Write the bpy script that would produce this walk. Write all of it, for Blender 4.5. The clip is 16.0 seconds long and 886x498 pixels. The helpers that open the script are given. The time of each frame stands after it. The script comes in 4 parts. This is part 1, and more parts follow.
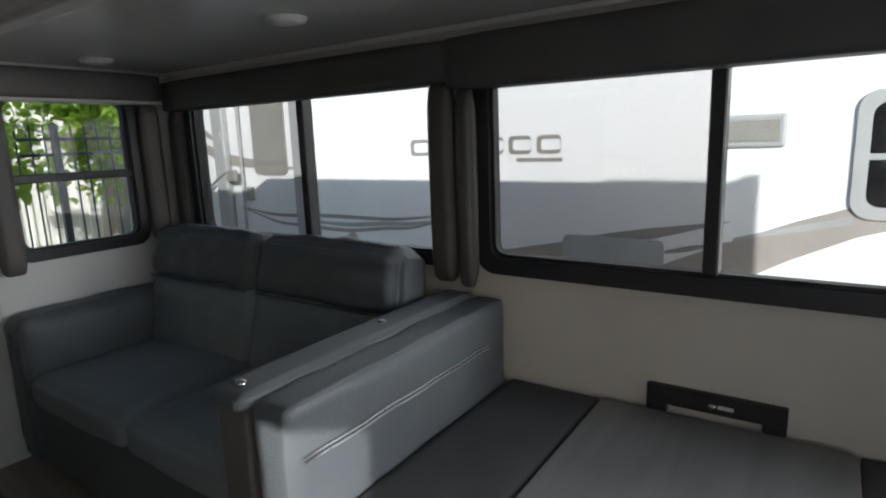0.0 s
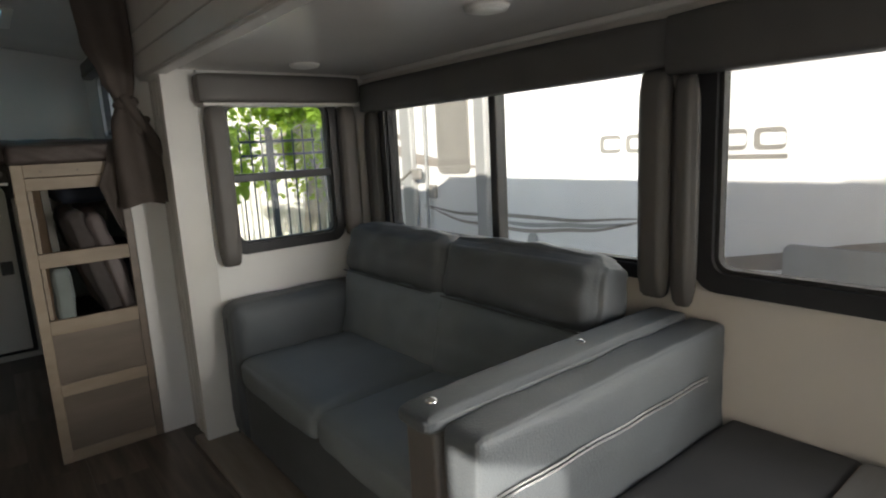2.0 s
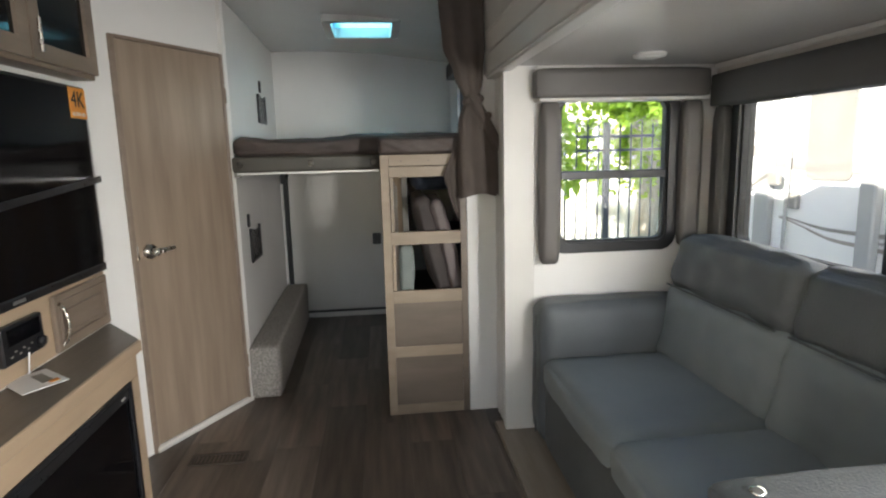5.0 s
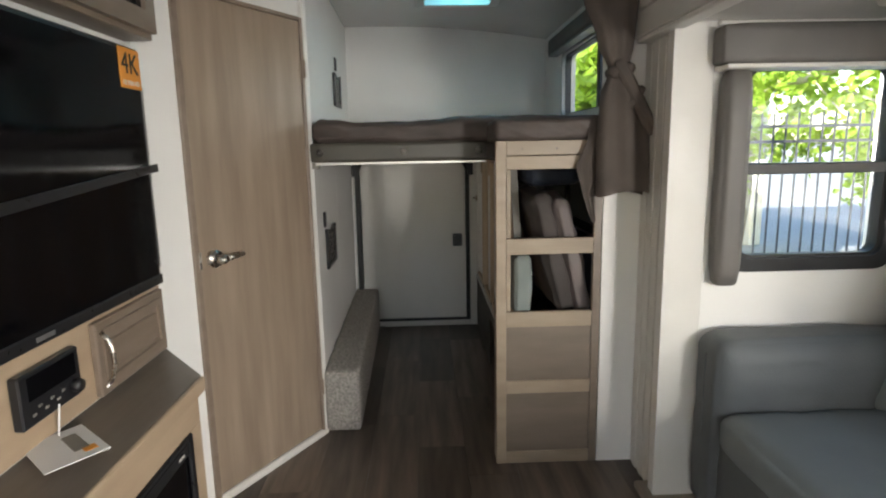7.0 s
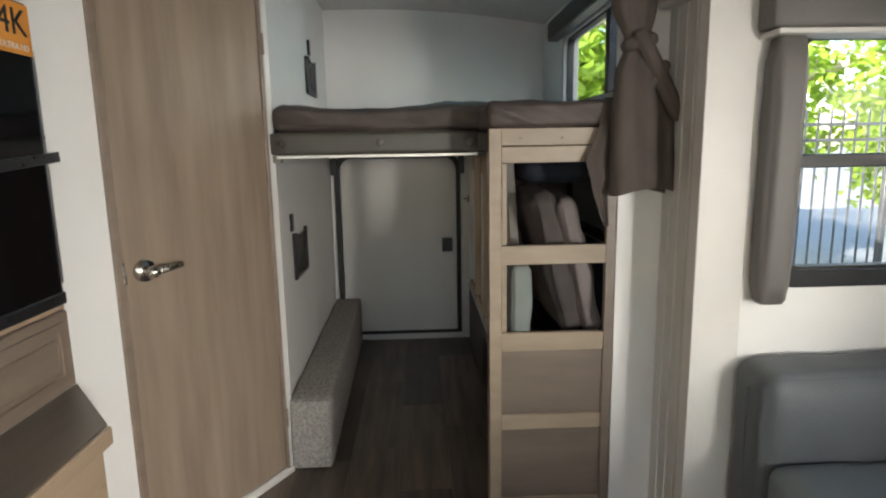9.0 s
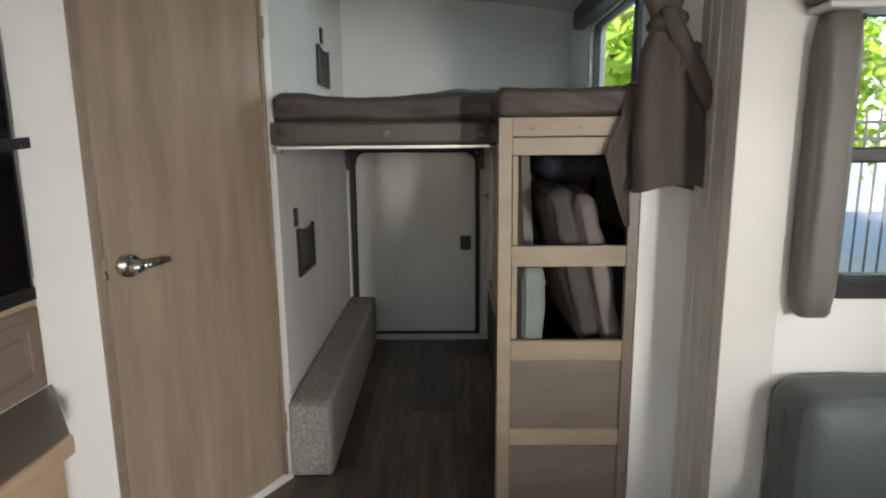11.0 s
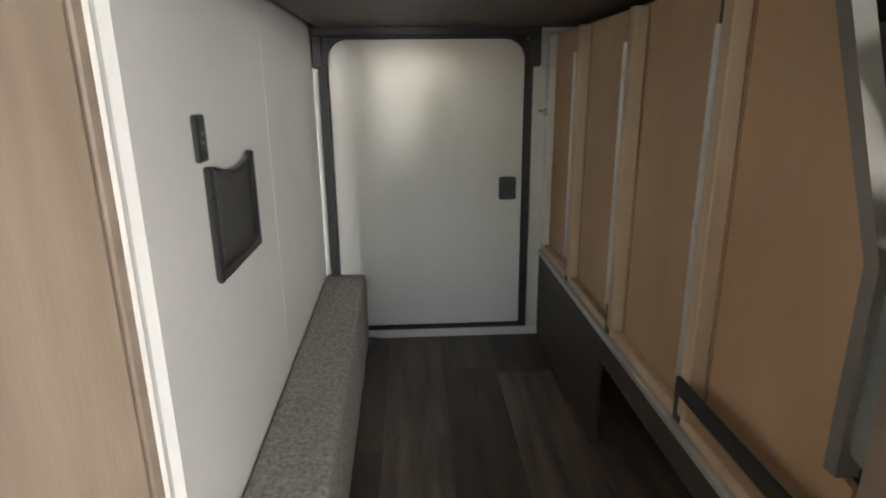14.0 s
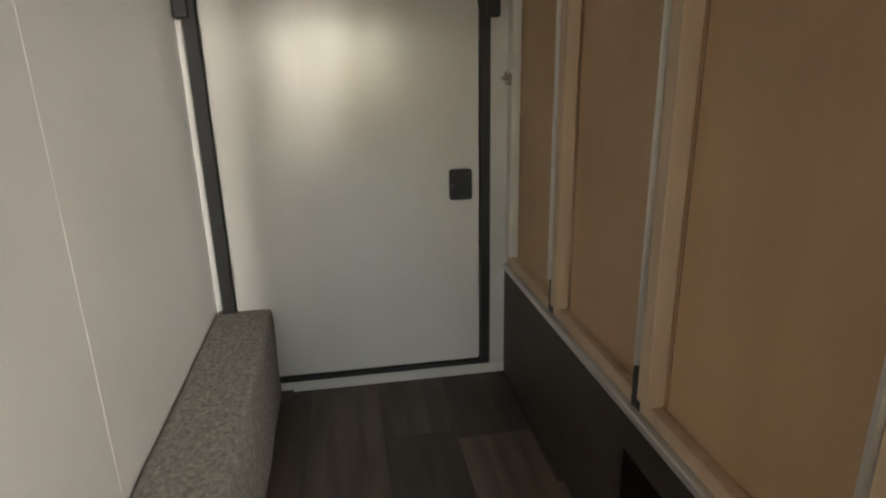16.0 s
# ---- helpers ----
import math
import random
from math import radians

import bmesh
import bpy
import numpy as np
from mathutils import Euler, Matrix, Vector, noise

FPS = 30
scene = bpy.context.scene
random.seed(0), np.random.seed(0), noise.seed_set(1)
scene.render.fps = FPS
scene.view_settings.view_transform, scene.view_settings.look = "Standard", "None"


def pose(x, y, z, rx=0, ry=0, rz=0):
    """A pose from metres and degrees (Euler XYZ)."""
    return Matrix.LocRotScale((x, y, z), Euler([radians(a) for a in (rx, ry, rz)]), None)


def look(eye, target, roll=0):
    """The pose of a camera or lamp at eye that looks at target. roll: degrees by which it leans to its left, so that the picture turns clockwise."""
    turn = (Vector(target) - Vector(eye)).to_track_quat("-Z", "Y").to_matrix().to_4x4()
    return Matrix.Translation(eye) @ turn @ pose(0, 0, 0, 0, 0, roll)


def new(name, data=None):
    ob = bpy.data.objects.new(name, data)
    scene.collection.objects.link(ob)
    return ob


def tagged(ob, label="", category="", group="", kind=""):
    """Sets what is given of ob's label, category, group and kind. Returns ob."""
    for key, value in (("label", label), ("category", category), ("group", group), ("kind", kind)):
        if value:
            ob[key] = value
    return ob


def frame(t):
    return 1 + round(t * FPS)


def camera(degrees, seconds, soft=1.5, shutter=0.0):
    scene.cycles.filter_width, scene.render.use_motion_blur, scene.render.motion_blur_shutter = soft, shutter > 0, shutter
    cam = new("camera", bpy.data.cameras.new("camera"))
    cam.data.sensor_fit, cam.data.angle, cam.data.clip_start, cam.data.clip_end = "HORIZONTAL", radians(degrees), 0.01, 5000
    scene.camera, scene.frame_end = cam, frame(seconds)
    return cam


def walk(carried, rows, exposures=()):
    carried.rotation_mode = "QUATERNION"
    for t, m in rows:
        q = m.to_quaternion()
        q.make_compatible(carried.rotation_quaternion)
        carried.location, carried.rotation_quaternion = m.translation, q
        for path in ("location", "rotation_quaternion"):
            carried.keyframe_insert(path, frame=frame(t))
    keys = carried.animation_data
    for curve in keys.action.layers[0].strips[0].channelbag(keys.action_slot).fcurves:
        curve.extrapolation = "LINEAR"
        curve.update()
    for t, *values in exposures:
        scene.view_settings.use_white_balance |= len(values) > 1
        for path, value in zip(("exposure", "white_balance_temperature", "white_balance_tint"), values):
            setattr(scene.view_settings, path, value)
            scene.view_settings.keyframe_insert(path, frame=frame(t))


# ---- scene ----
cam = camera(75.3, 16.0, soft=2.1)
PATH = [
    (0, (0.181, 0.126, 1.292), (-0.931, 1.746, 0.916), -2.1),
    (0.5, (0.161, 0.085, 1.28), (-1.034, 1.647, 0.917), -2.8),
    (1, (0.12, 0.072, 1.28), (-1.176, 1.552, 0.919), -2.9),
    (1.5, (0.072, 0.11, 1.272), (-1.342, 1.478, 0.917), -2.9),
    (2, (0.015, 0.202, 1.292), (-1.529, 1.422, 0.935), -3.0),
    (2.5, (-0.019, 0.244, 1.304), (-1.69, 1.285, 0.953), -3.0),
    (3, (-0.104, 0.247, 1.314), (-1.881, 1.096, 0.968), -2.6),
    (3.5, (-0.151, 0.227, 1.31), (-2.008, 0.888, 0.971), -2.1),
    (4, (-0.134, 0.261, 1.305), (-2.046, 0.744, 0.973), -1.8),
    (4.5, (-0.094, 0.306, 1.305), (-2.039, 0.634, 0.975), -1.6),
    (7, (-0.704, 0.036, 1.278), (-2.673, 0.094, 0.931), -1.1),
    (7.5, (-0.898, -0.053, 1.263), (-2.868, 0.016, 0.92), -1.1),
    (8, (-0.961, -0.075, 1.242), (-2.93, -0.006, 0.898), -1.2),
    (8.5, (-1.017, -0.053, 1.226), (-2.987, 0.029, 0.888), -1.1),
    (9, (-1.066, 0.084, 1.235), (-3.036, 0.162, 0.896), -1.0),
    (11.5, (-1.32, 0.164, 1.196), (-3.289, 0.128, 0.849), -0.5),
    (12, (-1.543, 0.071, 1.17), (-3.512, 0.065, 0.819), -0.5),
    (12.5, (-1.797, 0.007, 1.144), (-3.764, 0.032, 0.782), -0.8),
    (13, (-2.07, -0.081, 1.107), (-4.03, -0.025, 0.714), -0.8),
    (13.5, (-2.277, -0.113, 1.059), (-4.222, -0.043, 0.602), -0.8),
    (14, (-2.504, -0.107, 1.031), (-4.424, -0.013, 0.478), -0.6),
    (14.5, (-2.673, -0.085, 0.96), (-4.571, 0.038, 0.34), -1.2),
    (15, (-2.877, -0.099, 0.923), (-4.761, 0.094, 0.281), -0.9),
    (15.5, (-3.038, -0.068, 0.893), (-4.925, 0.181, 0.28), -1.0),
    (16, (-3.096, -0.064, 0.945), (-4.984, 0.243, 0.361), -1.2),
]
walk(cam, [(t, look(eye, target, roll)) for t, eye, target, roll in PATH], [(0, 0.3, 5850, 10), (1.5, 0.7, 6200, 10), (2.5, 1.4, 7000, 10), (3, 1.7, 7500, 10), (3.5, 1.95, 6900, 10), (4.5, 2.2, 6300, 10), (7, 2.35, 6500, 10), (9, 2.3, 6500, 10), (11.5, 2.2, 6400, 10), (12.5, 2.65, 6400, 10), (13.5, 3.2, 6250, 10), (16, 3.5, 6900, 10)])

# ---- world, sun, added fill lamps ----
world = bpy.data.worlds.new("sky")
scene.world = world
world.use_nodes = True
wn, wl = world.node_tree.nodes, world.node_tree.links
sky = wn.new("ShaderNodeTexSky")
sky.sky_type = "NISHITA"
sky.sun_disc = False
sky.sun_elevation = radians(19)
sky.sun_rotation = radians(140)
wn["Background"].inputs["Strength"].default_value = 0.15
wl.new(sky.outputs["Color"], wn["Background"].inputs["Color"])
sun = bpy.data.lights.new("sun", "SUN")
sun.energy, sun.angle, sun.color = 5.0, radians(0.6), (1.0, 0.94, 0.85)
sun_ob = new("sun", sun)
sun_ob.matrix_basis = look((6.8, -8, 3.55), (0, 0, 0))


def fill_lamp(name, eye, target, sx, sy, watts, color=(1.0, 0.97, 0.92)):
    """An added area lamp, standing in for the sky's light at an unseen opening."""
    d = bpy.data.lights.new(name, "AREA")
    d.shape, d.size, d.size_y, d.energy, d.color = "RECTANGLE", sx, sy, watts, color
    o = new(name, d)
    o.matrix_basis = look(eye, target)
    return o


# added fills, all out of view; the last is narrowed towards the bunk end
fill_lamp("entry_fill", (0.79, -0.93, 1.1), (0.3, 0.6, 0.9), 0.33, 1.4, 3)
fill_lamp("front_fill", (2.0, 0.0, 1.35), (-4.0, 0.1, 0.95), 1.3, 0.95, 1.2)
side = fill_lamp("dinette_fill", (0.97, 1.80, 1.2), (-2.6, -0.1, 0.25), 0.46, 0.58, 6.5)
side.data.spread = radians(75)

# ---- materials ----


def rgb(c):
    return (*c, 1.0)


def material(name, c1, c2=None, rough=0.5, metal=0.0, scale=8.0, detail=4.0, bump=0.0, bump_scale=60.0, stretch=(1, 1, 1),
             vary=0.0, spec=0.5, coat=0.0):
    """A surface with broad tonal variation, fine grain and relief, varied from piece to piece."""
    m = bpy.data.materials.new(name)
    m.use_nodes = True
    n, l = m.node_tree.nodes, m.node_tree.links
    b = n["Principled BSDF"]
    b.inputs["Metallic"].default_value = metal
    b.inputs["Specular IOR Level"].default_value = spec
    b.inputs["Coat Weight"].default_value = coat
    tc, mp = n.new("ShaderNodeTexCoord"), n.new("ShaderNodeMapping")
    mp.inputs["Scale"].default_value = stretch
    info = n.new("ShaderNodeObjectInfo")
    off = n.new("ShaderNodeVectorMath")
    off.operation = "SCALE"
    off.inputs[0].default_value = (7.0, 3.0, 5.0)
    l.new(info.outputs["Random"], off.inputs["Scale"])
    add = n.new("ShaderNodeVectorMath")
    l.new(tc.outputs["Object"], mp.inputs["Vector"])
    l.new(mp.outputs["Vector"], add.inputs[0])
    l.new(off.outputs["Vector"], add.inputs[1])
    ns = n.new("ShaderNodeTexNoise")
    ns.inputs["Scale"].default_value, ns.inputs["Detail"].default_value = scale, detail
    l.new(add.outputs["Vector"], ns.inputs["Vector"])
    fine = n.new("ShaderNodeTexNoise")
    fine.inputs["Scale"].default_value, fine.inputs["Detail"].default_value = bump_scale, 3.0
    l.new(add.outputs["Vector"], fine.inputs["Vector"])
    ramp = n.new("ShaderNodeValToRGB")
    ramp.color_ramp.elements[0].position, ramp.color_ramp.elements[1].position = 0.3, 0.7
    c2 = c2 or tuple(v * 0.9 for v in c1)
    ramp.color_ramp.elements[0].color, ramp.color_ramp.elements[1].color = rgb(c2), rgb(c1)
    l.new(ns.outputs["Fac"], ramp.inputs["Fac"])
    hsv = n.new("ShaderNodeHueSaturation")
    ma = n.new("ShaderNodeMapRange")
    ma.inputs["To Min"].default_value, ma.inputs["To Max"].default_value = 1 - vary, 1 + vary
    l.new(info.outputs["Random"], ma.inputs["Value"])
    l.new(ma.outputs["Result"], hsv.inputs["Value"])
    l.new(ramp.outputs["Color"], hsv.inputs["Color"])
    l.new(hsv.outputs["Color"], b.inputs["Base Color"])
    mr = n.new("ShaderNodeMapRange")
    mr.inputs["To Min"].default_value, mr.inputs["To Max"].default_value = max(rough - 0.07, 0.02), min(rough + 0.07, 1)
    l.new(fine.outputs["Fac"], mr.inputs["Value"])
    l.new(mr.outputs["Result"], b.inputs["Roughness"])
    if bump:
        bp = n.new("ShaderNodeBump")
        bp.inputs["Strength"].default_value, bp.inputs["Distance"].default_value = bump, 0.004
        l.new(fine.outputs["Fac"], bp.inputs["Height"])
        l.new(bp.outputs["Normal"], b.inputs["Normal"])
    return m


def glass(name, tint=(0.93, 0.95, 0.95)):
    m = bpy.data.materials.new(name)
    m.use_nodes = True
    n, l = m.node_tree.nodes, m.node_tree.links
    n.remove(n["Principled BSDF"])
    tr, gl, mx = n.new("ShaderNodeBsdfTransparent"), n.new("ShaderNodeBsdfGlossy"), n.new("ShaderNodeMixShader")
    tr.inputs["Color"].default_value = rgb(tint)
    gl.inputs["Roughness"].default_value = 0.03
    mx.inputs["Fac"].default_value = 0.035
    l.new(tr.outputs["BSDF"], mx.inputs[1])
    l.new(gl.outputs["BSDF"], mx.inputs[2])
    l.new(mx.outputs["Shader"], n["Material Output"].inputs["Surface"])
    return m


WALL = material("white_wallboard", (0.80, 0.785, 0.76), (0.755, 0.74, 0.715), 0.42, scale=2.5, bump=0.08, bump_scale=180)
WALL_SLIDE = material("cream_wallboard", (0.62, 0.58, 0.52), (0.57, 0.53, 0.48), 0.5, scale=3, bump=0.1, bump_scale=200)
CEIL = material("ceiling_panel", (0.72, 0.70, 0.67), (0.66, 0.64, 0.61), 0.2, scale=1.6, bump=0.05, bump_scale=120)
TRIM = material("white_trim", (0.70, 0.68, 0.64), (0.64, 0.62, 0.58), 0.4, scale=5, bump=0.05)
WOOD = material("greige_wood", (0.34, 0.26, 0.195), (0.235, 0.178, 0.132), 0.34, scale=3.4, detail=8, stretch=(5, 5, 0.55), bump=0.12, bump_scale=40)
WOODH = material("pale_wood_frame", (0.37, 0.295, 0.215), (0.285, 0.22, 0.155), 0.45, scale=6, detail=8, stretch=(3, 0.8, 3), bump=0.12, bump_scale=40, vary=0.05)
WOODL = material("beige_board", (0.50, 0.38, 0.26), (0.42, 0.31, 0.21), 0.4, scale=4, detail=7, stretch=(0.6, 4, 4), bump=0.1, bump_scale=40)
CAB = material("taupe_cabinet", (0.26, 0.20, 0.155), (0.20, 0.152, 0.115), 0.4, scale=6, detail=7, stretch=(0.8, 4, 4), bump=0.1, bump_scale=40)
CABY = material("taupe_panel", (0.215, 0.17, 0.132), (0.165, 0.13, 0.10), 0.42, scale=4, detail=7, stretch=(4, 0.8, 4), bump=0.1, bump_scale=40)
DIM = material("brown_interior_board", (0.07, 0.056, 0.044), (0.045, 0.036, 0.028), 0.5, scale=5, stretch=(1, 4, 4), bump=0.1)
PLY = material("plywood", (0.60, 0.41, 0.245), (0.49, 0.325, 0.185), 0.5, scale=3.5, detail=7, stretch=(1.6, 1, 0.5), bump=0.1, bump_scale=50)
STUD = material("pine_stud", (0.62, 0.48, 0.34), (0.53, 0.40, 0.275), 0.5, scale=6, stretch=(5, 5, 0.5), bump=0.1, vary=0.06)
DULL = material("dull_strip", (0.30, 0.28, 0.25), (0.22, 0.21, 0.19), 0.6, metal=0.3, scale=10)
ALU = material("mill_aluminium", (0.72, 0.71, 0.69), (0.62, 0.61, 0.6), 0.32, metal=0.6, scale=10, bump=0.06)
DARKMET = material("blackened_bar", (0.06, 0.06, 0.058), (0.04, 0.04, 0.04), 0.45, metal=0.3, bump=0.05)
BLACK = material("black_window_frame", (0.022, 0.022, 0.024), (0.016, 0.016, 0.018), 0.38, scale=12, bump=0.06)
RUBBER = material("black_seal", (0.012, 0.012, 0.012), (0.02, 0.02, 0.02), 0.55, bump=0.1)
VINYL = material("slate_vinyl", (0.116, 0.127, 0.134), (0.094, 0.103, 0.110), 0.48, scale=4, bump=0.5, bump_scale=190, spec=0.4)
CUSH = material("slate_fabric", (0.235, 0.268, 0.282), (0.205, 0.233, 0.246), 0.66, scale=5, bump=0.4, bump_scale=420)
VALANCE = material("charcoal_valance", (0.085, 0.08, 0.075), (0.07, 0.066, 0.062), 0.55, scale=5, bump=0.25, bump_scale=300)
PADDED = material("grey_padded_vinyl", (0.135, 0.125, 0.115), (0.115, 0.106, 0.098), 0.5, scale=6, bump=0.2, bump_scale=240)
CURTAIN = material("brown_curtain", (0.105, 0.084, 0.072), (0.08, 0.064, 0.055), 0.8, scale=8, bump=0.35, bump_scale=260)
MATT = material("brown_ticking", (0.105, 0.082, 0.074), (0.06, 0.046, 0.041), 0.6, scale=7, bump=0.6, bump_scale=34, stretch=(1, 1, 2.5))
BOARD = material("taupe_bunk_board", (0.085, 0.078, 0.065), (0.07, 0.063, 0.053), 0.4, scale=5, bump=0.1)
CARPET = material("grey_carpet", (0.46, 0.425, 0.385), (0.22, 0.205, 0.19), 0.95, scale=95, detail=5, bump=0.9, bump_scale=170, spec=0.2)
PLANK = material("vinyl_plank", (0.165, 0.128, 0.100), (0.062, 0.048, 0.038), 0.33, scale=2.6, detail=9, stretch=(0.9, 9, 1), bump=0.12, bump_scale=70, vary=0.42)
PLANKB = material("plank_bed", (0.03, 0.025, 0.02), rough=0.7)
SLIDEFLOOR = material("slide_vinyl_floor", (0.30, 0.26, 0.215), (0.23, 0.195, 0.155), 0.36, scale=3, detail=8, stretch=(0.8, 8, 1), bump=0.1)
TABLE = material("grey_oak_laminate", (0.17, 0.168, 0.165), (0.12, 0.119, 0.117), 0.42, scale=2.6, detail=8, stretch=(7, 0.7, 1), bump=0.06, bump_scale=60)
SEATCLOTH = material("dark_dinette_cloth", (0.060, 0.060, 0.062), (0.048, 0.048, 0.050), 0.8, scale=6, bump=0.3, bump_scale=300)
COUNTER = material("grey_counter", (0.20, 0.165, 0.135), (0.165, 0.135, 0.11), 0.4, scale=5, stretch=(0.7, 5, 1), bump=0.05)
NICKEL = material("brushed_nickel", (0.62, 0.58, 0.52), (0.54, 0.5, 0.45), 0.27, metal=1.0, bump=0.03)
CHROME = material("chrome", (0.75, 0.75, 0.74), rough=0.12, metal=1.0)
SCREEN = material("tv_screen", (0.004, 0.004, 0.005), (0.003, 0.003, 0.004), 0.09, spec=0.35)
BEZEL = material("black_plastic", (0.02, 0.02, 0.022), (0.015, 0.015, 0.017), 0.3, bump=0.05)
SILVER = material("silver_edge", (0.6, 0.6, 0.6), rough=0.3, metal=0.8)
ORANGE = material("orange_sticker", (0.85, 0.36, 0.05), (0.8, 0.3, 0.04), 0.4, scale=4)
INK = material("black_ink", (0.01, 0.01, 0.01), rough=0.5)
WHITEINK = material("white_ink", (0.75, 0.72, 0.68), rough=0.5)
PAPER = material("paper", (0.88, 0.87, 0.86), (0.84, 0.83, 0.82), 0.6, scale=6)
HATCH = material("white_hatch_panel", (0.70, 0.68, 0.645), (0.64, 0.62, 0.585), 0.2, scale=2, bump=1.0, bump_scale=6, stretch=(1, 1.4, 0.6))
MESH = material("black_mesh", (0.025, 0.025, 0.025), (0.018, 0.018, 0.018), 0.6, bump=0.1)
LAMP = material("lamp_lens", (0.75, 0.74, 0.7), rough=0.35)
GLASS = glass("window_glass")
SCREENED = glass("screened_glass", (0.78, 0.785, 0.78))
SKYGLASS = material("skylight_glass", (0.30, 0.70, 0.82), rough=0.5)
_n, _l = SKYGLASS.node_tree.nodes, SKYGLASS.node_tree.links
_t = _n.new("ShaderNodeBsdfTranslucent")
_t.inputs["Color"].default_value = (0.50, 0.90, 0.97, 1.0)
_l.new(_t.outputs["BSDF"], _n["Material Output"].inputs["Surface"])
GEL = material("trailer_white", (0.84, 0.83, 0.81), (0.80, 0.79, 0.77), 0.35, scale=1.2, bump=0.05)
GREYDECAL = material("grey_decal", (0.30, 0.28, 0.25), (0.25, 0.235, 0.21), 0.4, scale=5)
BROWNDECAL = material("brown_decal", (0.36, 0.32, 0.285), (0.30, 0.265, 0.235), 0.4, scale=3)
TRGREY = material("trailer_grey", (0.40, 0.40, 0.385), (0.34, 0.34, 0.33), 0.4, scale=5)
GROUND = material("gravel_ground", (0.33, 0.33, 0.33), (0.26, 0.26, 0.26), 0.9, scale=6, bump=0.6, bump_scale=40)
IRON = material("black_iron", (0.05, 0.052, 0.058), rough=0.5, bump=0.1)
BARK = material("pale_bark", (0.52, 0.45, 0.35), (0.38, 0.32, 0.24), 0.85, scale=7, stretch=(2, 2, 0.6), bump=0.6, bump_scale=30)
LEAF = material("leaf_green", (0.26, 0.37, 0.05), (0.18, 0.28, 0.035), 0.5, scale=4, vary=0.2)
_n, _l = LEAF.node_tree.nodes, LEAF.node_tree.links
_t, _m = _n.new("ShaderNodeBsdfTranslucent"), _n.new("ShaderNodeMixShader")
_t.inputs["Color"].default_value = (0.50, 0.66, 0.07, 1.0)
_m.inputs["Fac"].default_value = 0.5
_l.new(_n["Principled BSDF"].outputs["BSDF"], _m.inputs[1])
_l.new(_t.outputs["BSDF"], _m.inputs[2])
_l.new(_m.outputs["Shader"], _n["Material Output"].inputs["Surface"])
SIDING = material("cream_siding", (0.74, 0.71, 0.64), (0.68, 0.65, 0.58), 0.6, scale=2, bump=0.1)
BLUEGREY = material("pillow_sage", (0.24, 0.27, 0.255), (0.19, 0.215, 0.205), 0.8, scale=6, bump=0.3, bump_scale=200)
MAUVE = material("pillow_taupe", (0.21, 0.175, 0.168), (0.135, 0.11, 0.105), 0.6, scale=7, bump=0.8, bump_scale=28)
UMBER = material("pillow_umber", (0.085, 0.07, 0.066), (0.06, 0.05, 0.047), 0.75, scale=7, bump=0.6, bump_scale=30)
NAVY = material("navy_cloth", (0.02, 0.028, 0.045), (0.015, 0.02, 0.034), 0.8, scale=6, bump=0.3)

# ---- mesh helpers ----


def bx(*boxes, bev=0.0, seg=1):
    """One bmesh of axis-aligned boxes (x0, x1, y0, y1, z0, z1), edges rounded by bev."""
    bm = bmesh.new()
    for x0, x1, y0, y1, z0, z1 in boxes:
        m = Matrix.Translation(((x0 + x1) / 2, (y0 + y1) / 2, (z0 + z1) / 2)) @ Matrix.Diagonal((x1 - x0, y1 - y0, z1 - z0, 1))
        bmesh.ops.create_cube(bm, size=1, matrix=m)
    if bev:
        bmesh.ops.bevel(bm, geom=bm.edges[:], offset=bev, segments=seg, affect="EDGES", profile=0.5)
    return bm


def move(bm, m):
    bmesh.ops.transform(bm, matrix=m, verts=bm.verts)
    return bm


def cyl(p, q, r0, r1=None, n=16):
    """A rod from p to q."""
    bm = bmesh.new()
    p, q = Vector(p), Vector(q)
    bmesh.ops.create_cone(bm, cap_ends=True, segments=n, radius1=r0, radius2=r0 if r1 is None else r1, depth=(q - p).length)
    turn = (q - p).to_track_quat("Z", "Y").to_matrix().to_4x4()
    return move(bm, Matrix.Translation((p + q) / 2) @ turn)


def dome(c, r, flat=0.5, n=12):
    bm = bmesh.new()
    bmesh.ops.create_uvsphere(bm, u_segments=n, v_segments=8, radius=r)
    return move(bm, Matrix.Translation(c) @ Matrix.Diagonal((1, 1, flat, 1)))


def both(*bms):
    """Several bmeshes as one."""
    out = bmesh.new()
    for b in bms:
        me = bpy.data.meshes.new("t")
        b.to_mesh(me)
        b.free()
        out.from_mesh(me)
        bpy.data.meshes.remove(me)
    return out


def tube(pts, r, n=8):
    """A bent rod along the points."""
    bm = bmesh.new()
    rings = []
    for i, p in enumerate(pts):
        d = (pts[min(i + 1, len(pts) - 1)] - pts[max(i - 1, 0)]).normalized()
        a = d.orthogonal().normalized() if not rings else (side - d * side.dot(d)).normalized()
        side = a
        c = d.cross(a)
        rings.append([bm.verts.new(p + (a * math.cos(2 * math.pi * k / n) + c * math.sin(2 * math.pi * k / n)) * r) for k in range(n)])
    for u, v in zip(rings, rings[1:]):
        for k in range(n):
            bm.faces.new((u[k], u[(k + 1) % n], v[(k + 1) % n], v[k])).smooth = True
    bm.faces.new(rings[0])
    bm.faces.new(rings[-1])
    return bm


